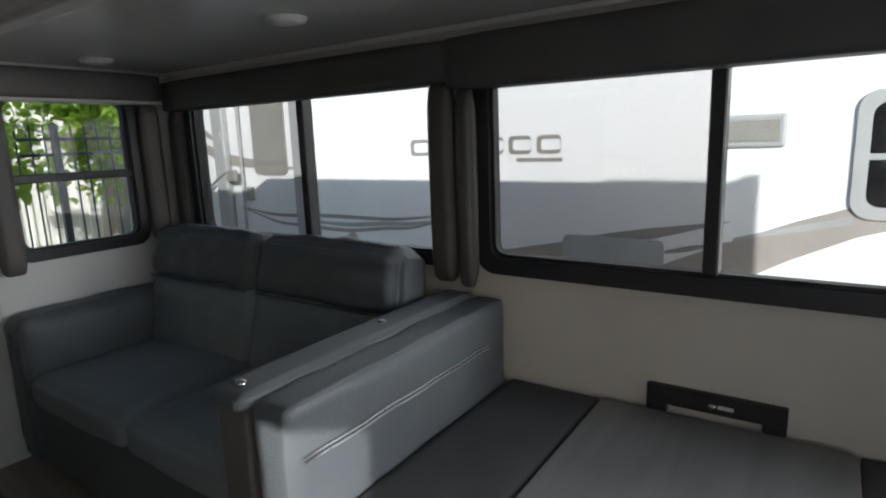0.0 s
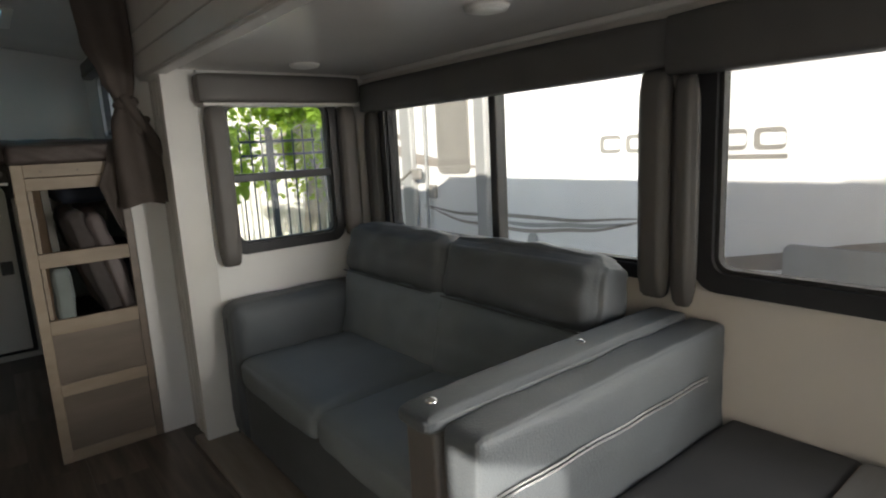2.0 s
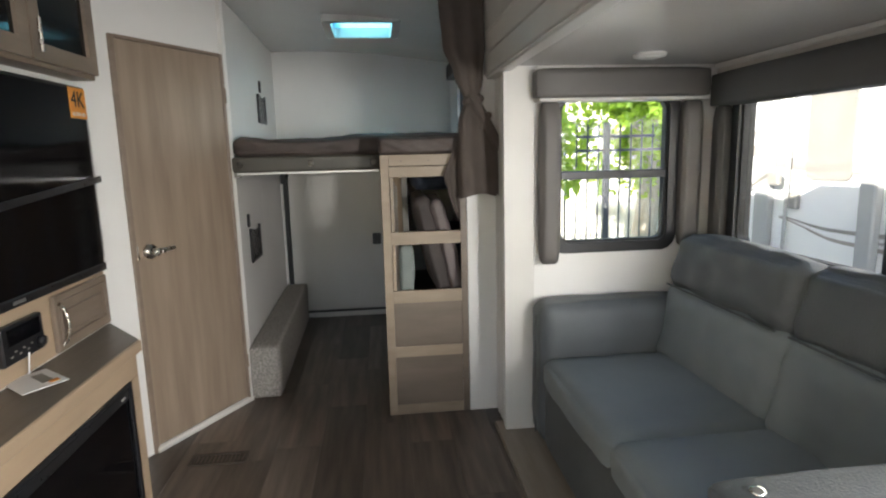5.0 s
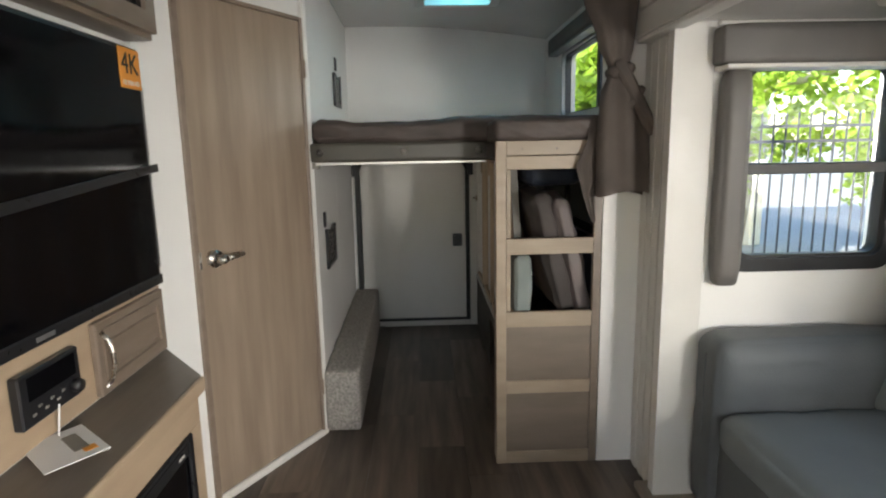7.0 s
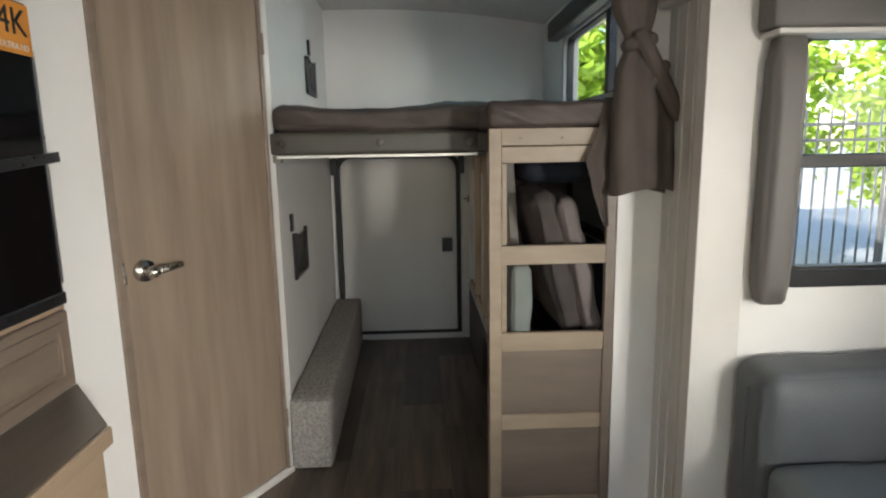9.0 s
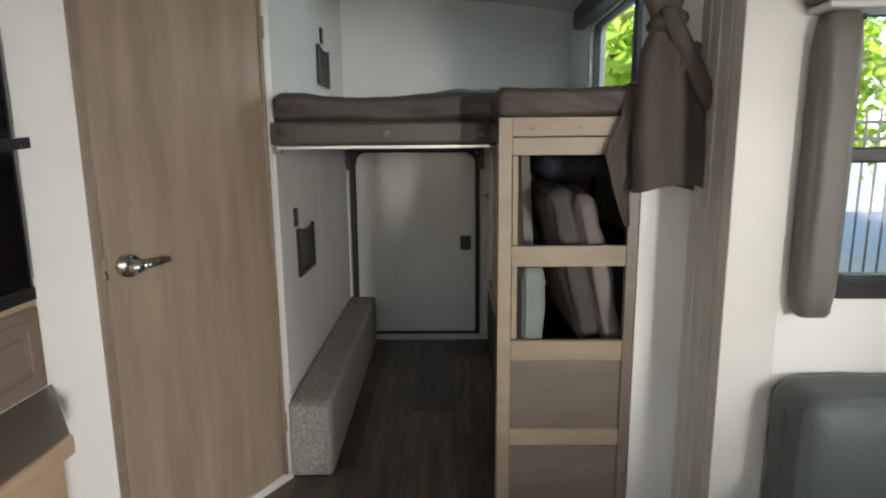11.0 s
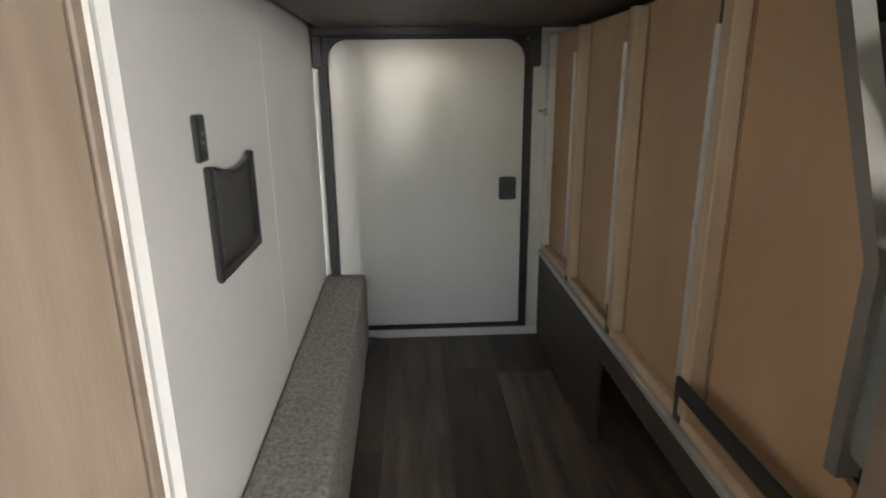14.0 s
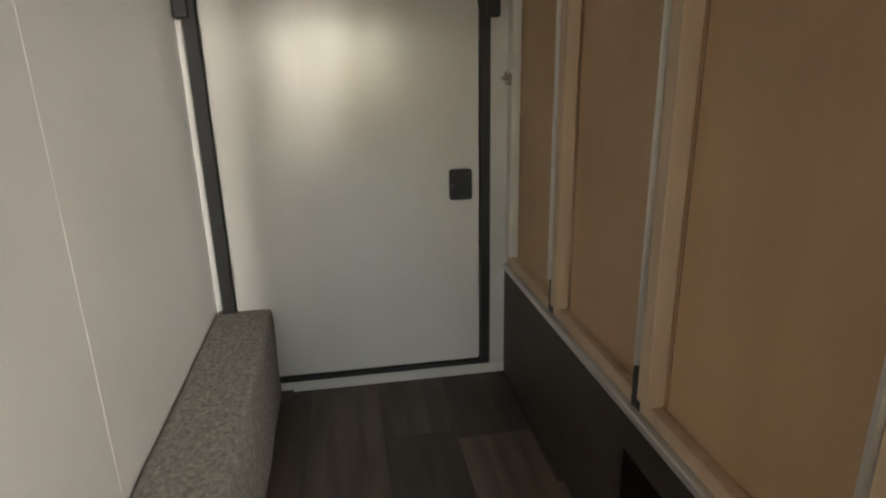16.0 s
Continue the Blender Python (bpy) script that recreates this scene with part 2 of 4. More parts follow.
def rr(u0, u1, v0, v1, r, n=6, low=None):
    """Outline of a rounded rectangle."""
    pts = []
    s = r if low is None else low
    for cu, cv, a0, k in ((u1 - r, v1 - r, 0, r), (u0 + r, v1 - r, 90, r), (u0 + s, v0 + s, 180, s), (u1 - s, v0 + s, 270, s)):
        for i in range(n + 1):
            a = radians(a0 + 90 * i / n)
            pts.append((cu + k * math.cos(a), cv + k * math.sin(a)))
    return pts


def place(axis, d, u, v):
    """u, v in the plane across axis, at depth d: x -> (y, z); y -> (x, z); z -> (x, y)."""
    return {"x": (d, u, v), "y": (u, d, v), "z": (u, v, d)}[axis]


def slab(axis, d0, d1, outline, hole=None):
    """A plate between d0 and d1 with the outline, and a hole of the same number of points."""
    bm = bmesh.new()
    a0 = [bm.verts.new(place(axis, d0, *p)) for p in outline]
    a1 = [bm.verts.new(place(axis, d1, *p)) for p in outline]
    n = len(outline)
    for i in range(n):
        j = (i + 1) % n
        bm.faces.new((a0[i], a0[j], a1[j], a1[i]))
    if hole:
        b0 = [bm.verts.new(place(axis, d0, *p)) for p in hole]
        b1 = [bm.verts.new(place(axis, d1, *p)) for p in hole]
        for i in range(n):
            j = (i + 1) % n
            bm.faces.new((b0[i], b0[j], b1[j], b1[i]))
            bm.faces.new((a0[i], a0[j], b0[j], b0[i]))
            bm.faces.new((a1[i], a1[j], b1[j], b1[i]))
    else:
        bm.faces.new(a0)
        bm.faces.new(a1)
    bmesh.ops.recalc_face_normals(bm, faces=bm.faces)
    return bm


def cushion(x0, x1, y0, y1, z0, z1, r=0.05, puff=0.02, wrinkle=0.004, n=18, seed=0.0):
    """An upholstered block: rounded edges, bulging faces, slight creases."""
    bm = bmesh.new()
    bmesh.ops.create_cube(bm, size=2)
    bmesh.ops.subdivide_edges(bm, edges=bm.edges[:], cuts=n, use_grid_fill=True)
    h = Vector(((x1 - x0) / 2, (y1 - y0) / 2, (z1 - z0) / 2))
    c = Vector(((x0 + x1) / 2, (y0 + y1) / 2, (z0 + z1) / 2))
    for v in bm.verts:
        p = Vector([math.sin(a * math.pi / 2) * 0.35 + a * 0.65 for a in v.co])
        q = Vector((p.x * h.x, p.y * h.y, p.z * h.z))
        inner = Vector([max(-h[i] + r, min(h[i] - r, q[i])) for i in range(3)])
        d = q - inner
        nrm = d.normalized() if d.length > 1e-6 else Vector((0, 0, 0))
        s = inner + nrm * min(r, d.length if max(abs(d.x), abs(d.y), abs(d.z)) >= d.length * 0.999 else r)
        w = 1.0
        for i in range(3):
            w *= 1 - 0.85 * (abs(p[i]) ** 4) * (1 if abs(nrm[i]) < 0.9 else 0)
        s += nrm * puff * w
        s += nrm * wrinkle * noise.noise(Vector((s.x * 9 + seed, s.y * 9, s.z * 14)))
        v.co = c + s
    for f in bm.faces:
        f.smooth = True
    return bm


def mesh_ob(name, bm, mat, smooth=False):
    me = bpy.data.meshes.new(name)
    if smooth:
        for f in bm.faces:
            f.smooth = True
    bm.to_mesh(me)
    bm.free()
    me.materials.append(mat)
    return new(name, me)


def thing(name, base, label, category, group="", kind=""):
    e = new(name)
    e.location = base
    return tagged(e, label, category, group, kind)


def part(name, bm, mat, parent, label="", smooth=False):
    o = mesh_ob(name, bm, mat, smooth)
    o.parent = parent
    o.matrix_parent_inverse = Matrix.Translation(-parent.location)
    return tagged(o, label)


def structure(name, bm, mat, label, category):
    return tagged(mesh_ob(name, bm, mat), label, category, "", "structure")


def solid(name, bm, mat, label, category, group="", smooth=False):
    return tagged(mesh_ob(name, bm, mat, smooth), label, category, group)


def words(text, size, m, mat, parent, name="lettering", depth=0.0008):
    cu = bpy.data.curves.new(name, "FONT")
    cu.body, cu.size, cu.extrude = text, size, depth
    cu.align_x, cu.align_y = "CENTER", "CENTER"
    tmp = bpy.data.objects.new("tmp", cu)
    scene.collection.objects.link(tmp)
    dg = bpy.context.evaluated_depsgraph_get()
    me = bpy.data.meshes.new_from_object(tmp.evaluated_get(dg))
    bpy.data.objects.remove(tmp)
    me.transform(m)
    me.materials.clear()
    me.materials.append(mat)
    o = new(name, me)
    o.parent = parent
    o.matrix_parent_inverse = Matrix.Translation(-parent.location)
    return o

# ---- the shell ----
REAR, LEFT, RIGHT, SLIDE_END, SLIDE_BACK, SLIDE_TOP = -4.76, -0.443, 0.88, -2.575, 1.785, 1.655
FRONT, SLIDE_X1, TVWALL = 2.0, 1.3, -0.83
SKEW = 0.02


def left_at(x):
    """The bunk wall stands slightly askew."""
    return LEFT + (x + 3.167) * SKEW



def roof_z(y):
    return 2.085 - 0.075 * (y + 0.25) ** 2


# floor bed; the planks lie on it, at the end of the file
floor = structure("floor", bx((REAR - 0.1, FRONT, -1.1, 0.86, -0.08, -0.006)), PLANKB, "dark brown wood-look vinyl plank floor", "floor")
structure("floor_slide", bx((SLIDE_END - 0.1, SLIDE_X1 + 0.1, 0.80, SLIDE_BACK + 0.1, -0.06, 0.024), bev=0.006), SLIDEFLOOR,
          "slide-out floor lip in lighter wood-look vinyl", "floor")
structure("wall_rear", bx((REAR - 0.06, REAR, -1.1, 1.0, -0.05, 2.2)), WALL, "plain white wallboard at the bunk end", "wall")
wl_ = structure("wall_left", slab("z", -0.01, 2.2, [(REAR, left_at(REAR) - 0.05), (-3.167, LEFT - 0.05), (-3.167, LEFT), (REAR, left_at(REAR))]), WALL, "smooth white wallboard beside the bunks", "wall")
part("seam", bx((-3.948, -3.943, left_at(-3.948), left_at(-3.948) + 0.0006, 0.29, 1.2)), WALL, wl_)
part("corner_bead", bx((-3.172, -3.160, LEFT - 0.052, LEFT + 0.003, 0.0, 2.1), bev=0.004), TRIM, wl_)
# right wall of the bunk room, with the window through it
BW = (-4.19, -3.20, 1.44, 1.81)
structure("wall_right", bx((REAR, BW[0], RIGHT, RIGHT + 0.06, -0.01, 2.2), (BW[1], -2.92, RIGHT, RIGHT + 0.06, -0.01, 2.2),
                           (BW[0], BW[1], RIGHT, RIGHT + 0.06, -0.01, BW[2]), (BW[0], BW[1], RIGHT, RIGHT + 0.06, BW[3], 2.2)), WALL,
          "white wallboard around the bunk window", "wall")
# ceiling with the skylight opening
SK = (-4.0, -3.56, 0.045, 0.42)


def arched_ceiling():
    bm = bmesh.new()
    xs = [REAR - 0.06, SK[0], SK[1], -1.9, -0.6, 0.8, FRONT]
    ys = sorted([-1.1 + 0.13 * i for i in range(17)] + [SK[2], SK[3]])
    for z in (0.0, 0.05):
        grid = [[bm.verts.new((x, y, roof_z(y) + z)) for y in ys] for x in xs]
        for i in range(len(xs) - 1):
            for j in range(len(ys) - 1):
                if i == 1 and SK[2] - 1e-6 <= ys[j] < SK[3] - 1e-6:
                    continue
                f = bm.faces.new((grid[i][j], grid[i + 1][j], grid[i + 1][j + 1], grid[i][j + 1]))
                f.smooth = True
    return bm


structure("ceiling", arched_ceiling(), CEIL, "off-white arched ceiling panel", "ceiling")
for xb in (-2.72, -1.5):
    bm = bmesh.new()
    bmesh.ops.create_grid(bm, x_segments=1, y_segments=14, size=1)
    for v in bm.verts:
        y = v.co.y * 0.98 - 0.06
        v.co = Vector((xb + v.co.x * 0.02, y, roof_z(y) - 0.004))
    structure("trim", bm, TRIM, "thin white ceiling seam batten", "trim")
z = roof_z(0.24)
sl = thing("skylight", (-3.78, 0.24, z), "square skylight with pale blue frosted glass in the ceiling", "skylight", "", "structure")
part("frame", slab("z", z - 0.03, z + 0.03, rr(SK[0] - 0.035, SK[1] + 0.035, SK[2] - 0.035, SK[3] + 0.035, 0.02), rr(SK[0] + 0.012, SK[1] - 0.012, SK[2] + 0.012, SK[3] - 0.012, 0.015)), TRIM, sl)
part("pane", bx((SK[0], SK[1], SK[2], SK[3], z + 0.032, z + 0.038)), SKYGLASS, sl)
# diagonal wall with the door, TV wall, and the plain walls that close the place
D0, D1 = Vector((-2.655, -0.752, 0)), Vector((-3.163, -0.455, 0))
DA = math.degrees(math.atan2(D0.y - D1.y, D0.x - D1.x))
DW = (D0 - D1).length
DM = pose(D1.x, D1.y, 0, 0, 0, DA)       # along x: from the bunk wall towards the TV; y: away from the room is minus
structure("wall_door", move(bx((-0.04, 0.0, -0.05, 0.0, 0, 2.2), (0.0, DW, -0.05, 0.0, 1.80, 2.2), (DW, DW + 0.35, -0.05, 0.0, 0, 2.2)), DM), WALL,
          "white wallboard around the angled door", "wall")
# added opening out of view, sized so the sun reaches only the sofa arm
EN = (0.62, 0.96, 0.0, 1.48)
structure("wall_tv", bx((-2.62, EN[0], TVWALL - 0.06, TVWALL, -0.01, 2.2), (EN[1], FRONT, TVWALL - 0.06, TVWALL, -0.01, 2.2), (EN[0], EN[1], TVWALL - 0.06, TVWALL, EN[3], 2.2)), WALL,
          "white wallboard with an unseen opening that lets sun onto the sofa arm", "wall")
# unseen wall, set where its shadow ends on the trailer; opening added for a lamp
structure("wall_front", bx((FRONT, FRONT + 0.06, -1.1, 1.0, -0.05, 0.85), (FRONT, FRONT + 0.06, -1.1, 1.0, 1.85, 2.2), (FRONT, FRONT + 0.06, -1.1, -0.7, 0.85, 1.85), (FRONT, FRONT + 0.06, 0.7, 1.0, 0.85, 1.85)),
          WALL, "unseen white wallboard with an opening made for the front fill lamp", "wall")
# added fin out of view: blocks sun from the opening in the front wall
structure("wall_front_cap", bx((FRONT + 0.06, 3.7, -1.12, -1.06, -0.4, 2.3)), WALL, "unseen white fin that keeps the sun out of the front opening", "wall")
structure("wall_right_front", bx((SLIDE_X1, FRONT, 0.86, 0.92, -0.01, 2.2)), WALL, "plain white wallboard", "wall")

# door
dr = thing("door_1", (D1.x, D1.y, 0), "closed greige wood-grain interior door set at an angle", "door", "", "structure")
part("leaf", move(bx((0.012, DW - 0.012, -0.03, 0.006, 0.03, 1.79), bev=0.003), DM), WOOD, dr)
part("edge_strip", move(bx((DW - 0.012, DW + 0.012, -0.03, 0.012, 0.0, 1.805), (-0.004, 0.012, -0.03, 0.012, 0.0, 1.805), (0.012, DW - 0.012, -0.03, 0.012, 1.79, 1.806), bev=0.003), DM), CAB, dr)
part("threshold", move(bx((0.0, DW, -0.03, 0.014, 0.0, 0.028), bev=0.004), DM), TRIM, dr, "pale threshold strip")
for hz in (1.57, 0.2):
    part("hinge", move(cyl((0.004, 0.016, hz), (0.004, 0.016, hz + 0.07), 0.006, n=8), DM), CAB, dr)
hd = part("door_handle", move(both(cyl((DW - 0.07, 0.006, 0.91), (DW - 0.07, 0.02, 0.91), 0.031, n=24), cyl((DW - 0.07, 0.02, 0.91), (DW - 0.07, 0.05, 0.91), 0.013, n=16)), DM), NICKEL, dr, "brushed nickel door rose and spindle", True)
part("lever", move(both(dome((DW - 0.07, 0.052, 0.91), 0.021, 0.9), cyl((DW - 0.07, 0.053, 0.91), (DW - 0.17, 0.045, 0.914), 0.014, 0.008, 12)), DM), NICKEL, hd, "", True)
part("latch", move(bx((DW - 0.016, DW - 0.006, 0.006, 0.014, 0.88, 0.94), bev=0.002), DM), NICKEL, dr)
structure("baseboard", move(bx((-0.02, DW, 0.006, 0.02, 0.0, 0.022), bev=0.004), DM), TRIM, "thin white strip along the foot of the door", "baseboard")

# partition beside the cubby cupboard, and the slide-out's end wall
PANEL = -2.858
structure("wall_partition", bx((PANEL - 0.06, PANEL, 0.712, 0.868, 0.0, 2.2)), WALL, "narrow white panel between cupboard and slide-out", "wall")
flute = [(PANEL + 0.001, SLIDE_END + 0.001, 0.852, 0.94, 0.0, 1.66)] + [(PANEL + 0.03 + 0.06 * i, PANEL + 0.065 + 0.06 * i, 0.8485, 0.8535, 0.0, 1.66) for i in range(4)]
structure("trim", bx(*flute, bev=0.002), TRIM, "fluted white seal trim at the slide-out opening", "trim")
W1 = (1.058, 1.585, 0.875, 1.53)
structure("wall_slide_end", bx((SLIDE_END - 0.05, SLIDE_END, 0.835, W1[0], 0.024, 1.7), (SLIDE_END - 0.05, SLIDE_END, W1[1], SLIDE_BACK + 0.05, 0.024, 1.7),
                               (SLIDE_END - 0.05, SLIDE_END, W1[0], W1[1], 0.024, W1[2]), (SLIDE_END - 0.05, SLIDE_END, W1[0], W1[1], W1[3], 1.7)), WALL,
          "white slide-out end wall around a small window", "wall")
structure("trim", bx((SLIDE_END, SLIDE_END + 0.006, 0.83, 0.965, 0.03, 1.65), bev=0.002), TRIM, "flat white end trim board of the slide-out", "trim")
W2, W3 = (-2.39, -0.93, 0.875, 1.52), (-0.775, 0.60, 0.875, 1.52)
wy = (SLIDE_BACK, SLIDE_BACK + 0.05)
# the unseen opening at x 0.72 to 1.22 is added for the dinette lamp
structure("wall_slide_back", bx((SLIDE_END, W2[0], *wy, 0.024, 1.7), (W2[1], W3[0], *wy, 0.024, 1.7), (W3[1], 0.72, *wy, 0.024, 1.7), (1.22, SLIDE_X1, *wy, 0.024, 1.7), (0.72, 1.22, *wy, 0.024, 0.9), (0.72, 1.22, *wy, 1.5, 1.7),
                                (W2[0], W2[1], *wy, 0.024, W2[2]), (W2[0], W2[1], *wy, W2[3], 1.7), (W3[0], W3[1], *wy, 0.024, W3[2]), (W3[0], W3[1], *wy, W3[3], 1.7)), WALL_SLIDE,
          "cream slide-out back wall with two wide windows", "wall")
structure("wall_slide_front_end", bx((SLIDE_X1, SLIDE_X1 + 0.05, 0.92, SLIDE_BACK + 0.05, 0.0, 1.7)), WALL, "plain white slide-out end wall", "wall")
structure("ceiling_slide", bx((SLIDE_END - 0.05, SLIDE_X1 + 0.05, 0.835, SLIDE_BACK + 0.05, SLIDE_TOP, SLIDE_TOP + 0.125)), CEIL, "glossy off-white slide-out ceiling", "ceiling")
structure("trim", bx((SLIDE_END + 0.001, SLIDE_X1, SLIDE_BACK - 0.018, SLIDE_BACK - 0.001, SLIDE_TOP - 0.022, SLIDE_TOP - 0.001), (SLIDE_END + 0.001, SLIDE_END + 0.018, 0.97, SLIDE_BACK - 0.02, SLIDE_TOP - 0.016, SLIDE_TOP - 0.001), bev=0.004), TRIM,
          "slim white cove trim under the slide-out ceiling", "trim")
fa = thing("fascia", (-0.7, 0.82, 1.64), "cream shiplap fascia board over the slide-out opening", "fascia", "", "structure")
FX0 = -2.84
for i, (z0, z1) in enumerate(((1.648, 1.735), (1.739, 1.826), (1.830, 2.02))):
    part("board", bx((FX0, SLIDE_X1, 0.80, 0.833, z0, z1), bev=0.004), TRIM, fa)
part("bottom_strip", bx((FX0 + 0.01, SLIDE_X1, 0.806, 0.862, 1.632, 1.648), bev=0.004), TRIM, fa)
part("return_board", bx((FX0, FX0 + 0.02, 0.834, 0.88, 1.64, 2.02), bev=0.002), TRIM, fa)


def window(name, axis, d, wall, u0, u1, v0, v1, w, mull=None, rail=None, label="", tint=None, frame_mat=None):
    """A black-framed rounded window; d is the inner wall face, wall the way out."""
    t = thing(name, place(axis, d, (u0 + u1) / 2, v0), label, "window", "", "structure")
    part("window_frame", slab(axis, d - 0.02 * wall, d + 0.055 * wall, rr(u0 - w * 0.6, u1 + w * 0.6, v0 - w * 0.6, v1 + w * 0.6, 0.07), rr(u0 + w * 0.4, u1 - w * 0.4, v0 + w * 0.4, v1 - w * 0.4, 0.045)), frame_mat or BLACK, t)
    part("inner_bead", slab(axis, d - 0.004 * wall, d + 0.03 * wall, rr(u0 + w * 0.38, u1 - w * 0.38, v0 + w * 0.38, v1 - w * 0.38, 0.045), rr(u0 + w * 0.62, u1 - w * 0.62, v0 + w * 0.62, v1 - w * 0.62, 0.038)), RUBBER, t)
    cuts = sorted([u0 + w * 0.5] + ([mull] if mull else []) + [u1 - w * 0.5])
    for a, b in zip(cuts, cuts[1:]):
        vs = [v0 + w * 0.5] + ([rail] if rail else []) + [v1 - w * 0.5]
        for c, e in zip(vs, vs[1:]):
            p0, p1 = place(axis, d + 0.02 * wall, a, c), place(axis, d + 0.024 * wall, b, e)
            o = part("pane", bx(tuple(k for s in zip([min(i, j) for i, j in zip(p0, p1)], [max(i, j) for i, j in zip(p0, p1)]) for k in s)), (tint if tint and a == cuts[0] else GLASS), t, "pane dimmed by an insect screen" if tint and a == cuts[0] else "")
            o.visible_shadow = False
    for on, along in ((mull, True), (rail, False)):
        if on:
            q0 = place(axis, d - 0.012 * wall, on - 0.02 if along else u0 + w * 0.5, v0 + w * 0.5 if along else on - 0.018)
            q1 = place(axis, d + 0.045 * wall, on + 0.02 if along else u1 - w * 0.5, v1 - w * 0.5 if along else on + 0.018)
            part("mullion" if along else "meeting_rail", bx(tuple(k for s in zip([min(i, j) for i, j in zip(q0, q1)], [max(i, j) for i, j in zip(q0, q1)]) for k in s), bev=0.004), BLACK, t)
    return t


window("window_1", "x", SLIDE_END, -1, *W1, 0.045, rail=1.19, label="small black-framed sash window with a horizontal rail")
window("window_2", "y", SLIDE_BACK, 1, *W2, 0.045, mull=-1.63, tint=SCREENED, label="wide black-framed sliding window behind the sofa")
window("window_3", "y", SLIDE_BACK, 1, *W3, 0.055, mull=-0.08, tint=SCREENED, label="wide black-framed sliding window over the dinette")
window("window_4", "y", RIGHT, 1, *BW, 0.035, mull=-3.50, frame_mat=TRGREY, label="small pale-framed window beside the upper bunk")

# ---- slide-out: valances, lamps ----
va = thing("valance", (-2.53, 1.35, 1.505), "charcoal box valance over the small window", "valance")
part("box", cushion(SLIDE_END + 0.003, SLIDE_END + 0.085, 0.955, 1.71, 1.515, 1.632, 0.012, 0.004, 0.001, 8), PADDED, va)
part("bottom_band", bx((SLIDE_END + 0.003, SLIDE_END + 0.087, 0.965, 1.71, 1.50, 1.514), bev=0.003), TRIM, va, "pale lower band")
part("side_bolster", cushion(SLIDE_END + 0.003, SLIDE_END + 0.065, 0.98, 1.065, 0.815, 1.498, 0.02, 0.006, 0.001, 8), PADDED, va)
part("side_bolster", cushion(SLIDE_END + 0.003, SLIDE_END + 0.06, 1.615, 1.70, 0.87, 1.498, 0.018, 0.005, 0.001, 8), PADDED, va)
vb = thing("valance", (-1.7, 1.75, 1.48), "charcoal box valance over the sofa window", "valance")
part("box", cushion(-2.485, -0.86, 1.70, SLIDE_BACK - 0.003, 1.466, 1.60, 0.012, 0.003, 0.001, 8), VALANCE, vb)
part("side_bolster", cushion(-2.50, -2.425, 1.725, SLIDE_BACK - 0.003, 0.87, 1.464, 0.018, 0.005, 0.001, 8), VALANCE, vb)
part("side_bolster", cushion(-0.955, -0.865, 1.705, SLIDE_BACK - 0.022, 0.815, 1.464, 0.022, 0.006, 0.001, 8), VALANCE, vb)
vc = thing("valance", (0.2, 1.75, 1.48), "charcoal box valance over the dinette window", "valance")
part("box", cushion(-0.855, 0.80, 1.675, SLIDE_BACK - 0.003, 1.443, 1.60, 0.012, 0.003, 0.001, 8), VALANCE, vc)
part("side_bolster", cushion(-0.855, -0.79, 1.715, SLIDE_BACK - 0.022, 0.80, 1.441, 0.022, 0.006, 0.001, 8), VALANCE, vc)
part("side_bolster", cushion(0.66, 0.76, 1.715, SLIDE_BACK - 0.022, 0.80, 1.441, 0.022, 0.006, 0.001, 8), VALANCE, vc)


def puck_lamp(x, y):
    t = thing("ceiling_light", (x, y, SLIDE_TOP), "round white flush ceiling puck light, switched off", "ceiling light", "slide-out ceiling lights")
    part("rim", both(cyl((x, y, SLIDE_TOP - 0.012), (x, y, SLIDE_TOP), 0.058, 0.064, 32)), TRIM, t, "", True)
    part("lens", dome((x, y, SLIDE_TOP - 0.012), 0.047, 0.18, 24), LAMP, t, "", True)
    return t


puck_lamp(-1.18, 1.34)
puck_lamp(-2.30, 1.34)
puck_lamp(-0.06, 1.34)

# ---- sofa ----
so = thing("sofa", (-1.65, 1.35, 0.024), "slate grey vinyl two-seat sofa with tufted arm caps", "sofa")
part("base", bx((-2.40, -0.93, 1.0, 1.70, 0.028, 0.30), bev=0.012, seg=2), VINYL, so)
part("front_panel", cushion(-2.42, -0.925, 0.965, 1.03, 0.03, 0.345, 0.02, 0.006, 0.003, 14), VINYL, so)
for a, b, s in ((-2.385, -1.68, 1.0), (-1.675, -0.93, 5.0)):
    part("seat_cushion", cushion(a, b, 0.955, 1.58, 0.31, 0.435, 0.035, 0.016, 0.005, 20, s), CUSH, so)
# back cushions: lower panel and rolled headrest, leaning back
for a, b, s in ((-2.46, -1.715, 2.0), (-1.71, -0.985, 8.0)):
    lean = Matrix.Translation((0, 1.52, 0.42)) @ Matrix.Rotation(radians(-13), 4, "X") @ Matrix.Translation((0, -1.52, -0.42))
    bc = part("back_cushion", move(cushion(a, b, 1.462, 1.63, 0.40, 0.725, 0.04, 0.020, 0.012, 26, s), lean), CUSH, so)
    part("headrest", move(cushion(a + 0.004, b - 0.004, 1.456, 1.63, 0.700, 0.945, 0.055, 0.016, 0.014, 30, s + 3), lean), VINYL, bc)
    part("piping", move(cyl((a + 0.03, 1.450, 0.712), (b - 0.03, 1.450, 0.712), 0.004, n=8), lean), VINYL, bc)
# far arm
aa = part("arm", cushion(-2.568, -2.385, 0.955, 1.70, 0.03, 0.655, 0.045, 0.01, 0.006, 20, 4), VINYL, so)
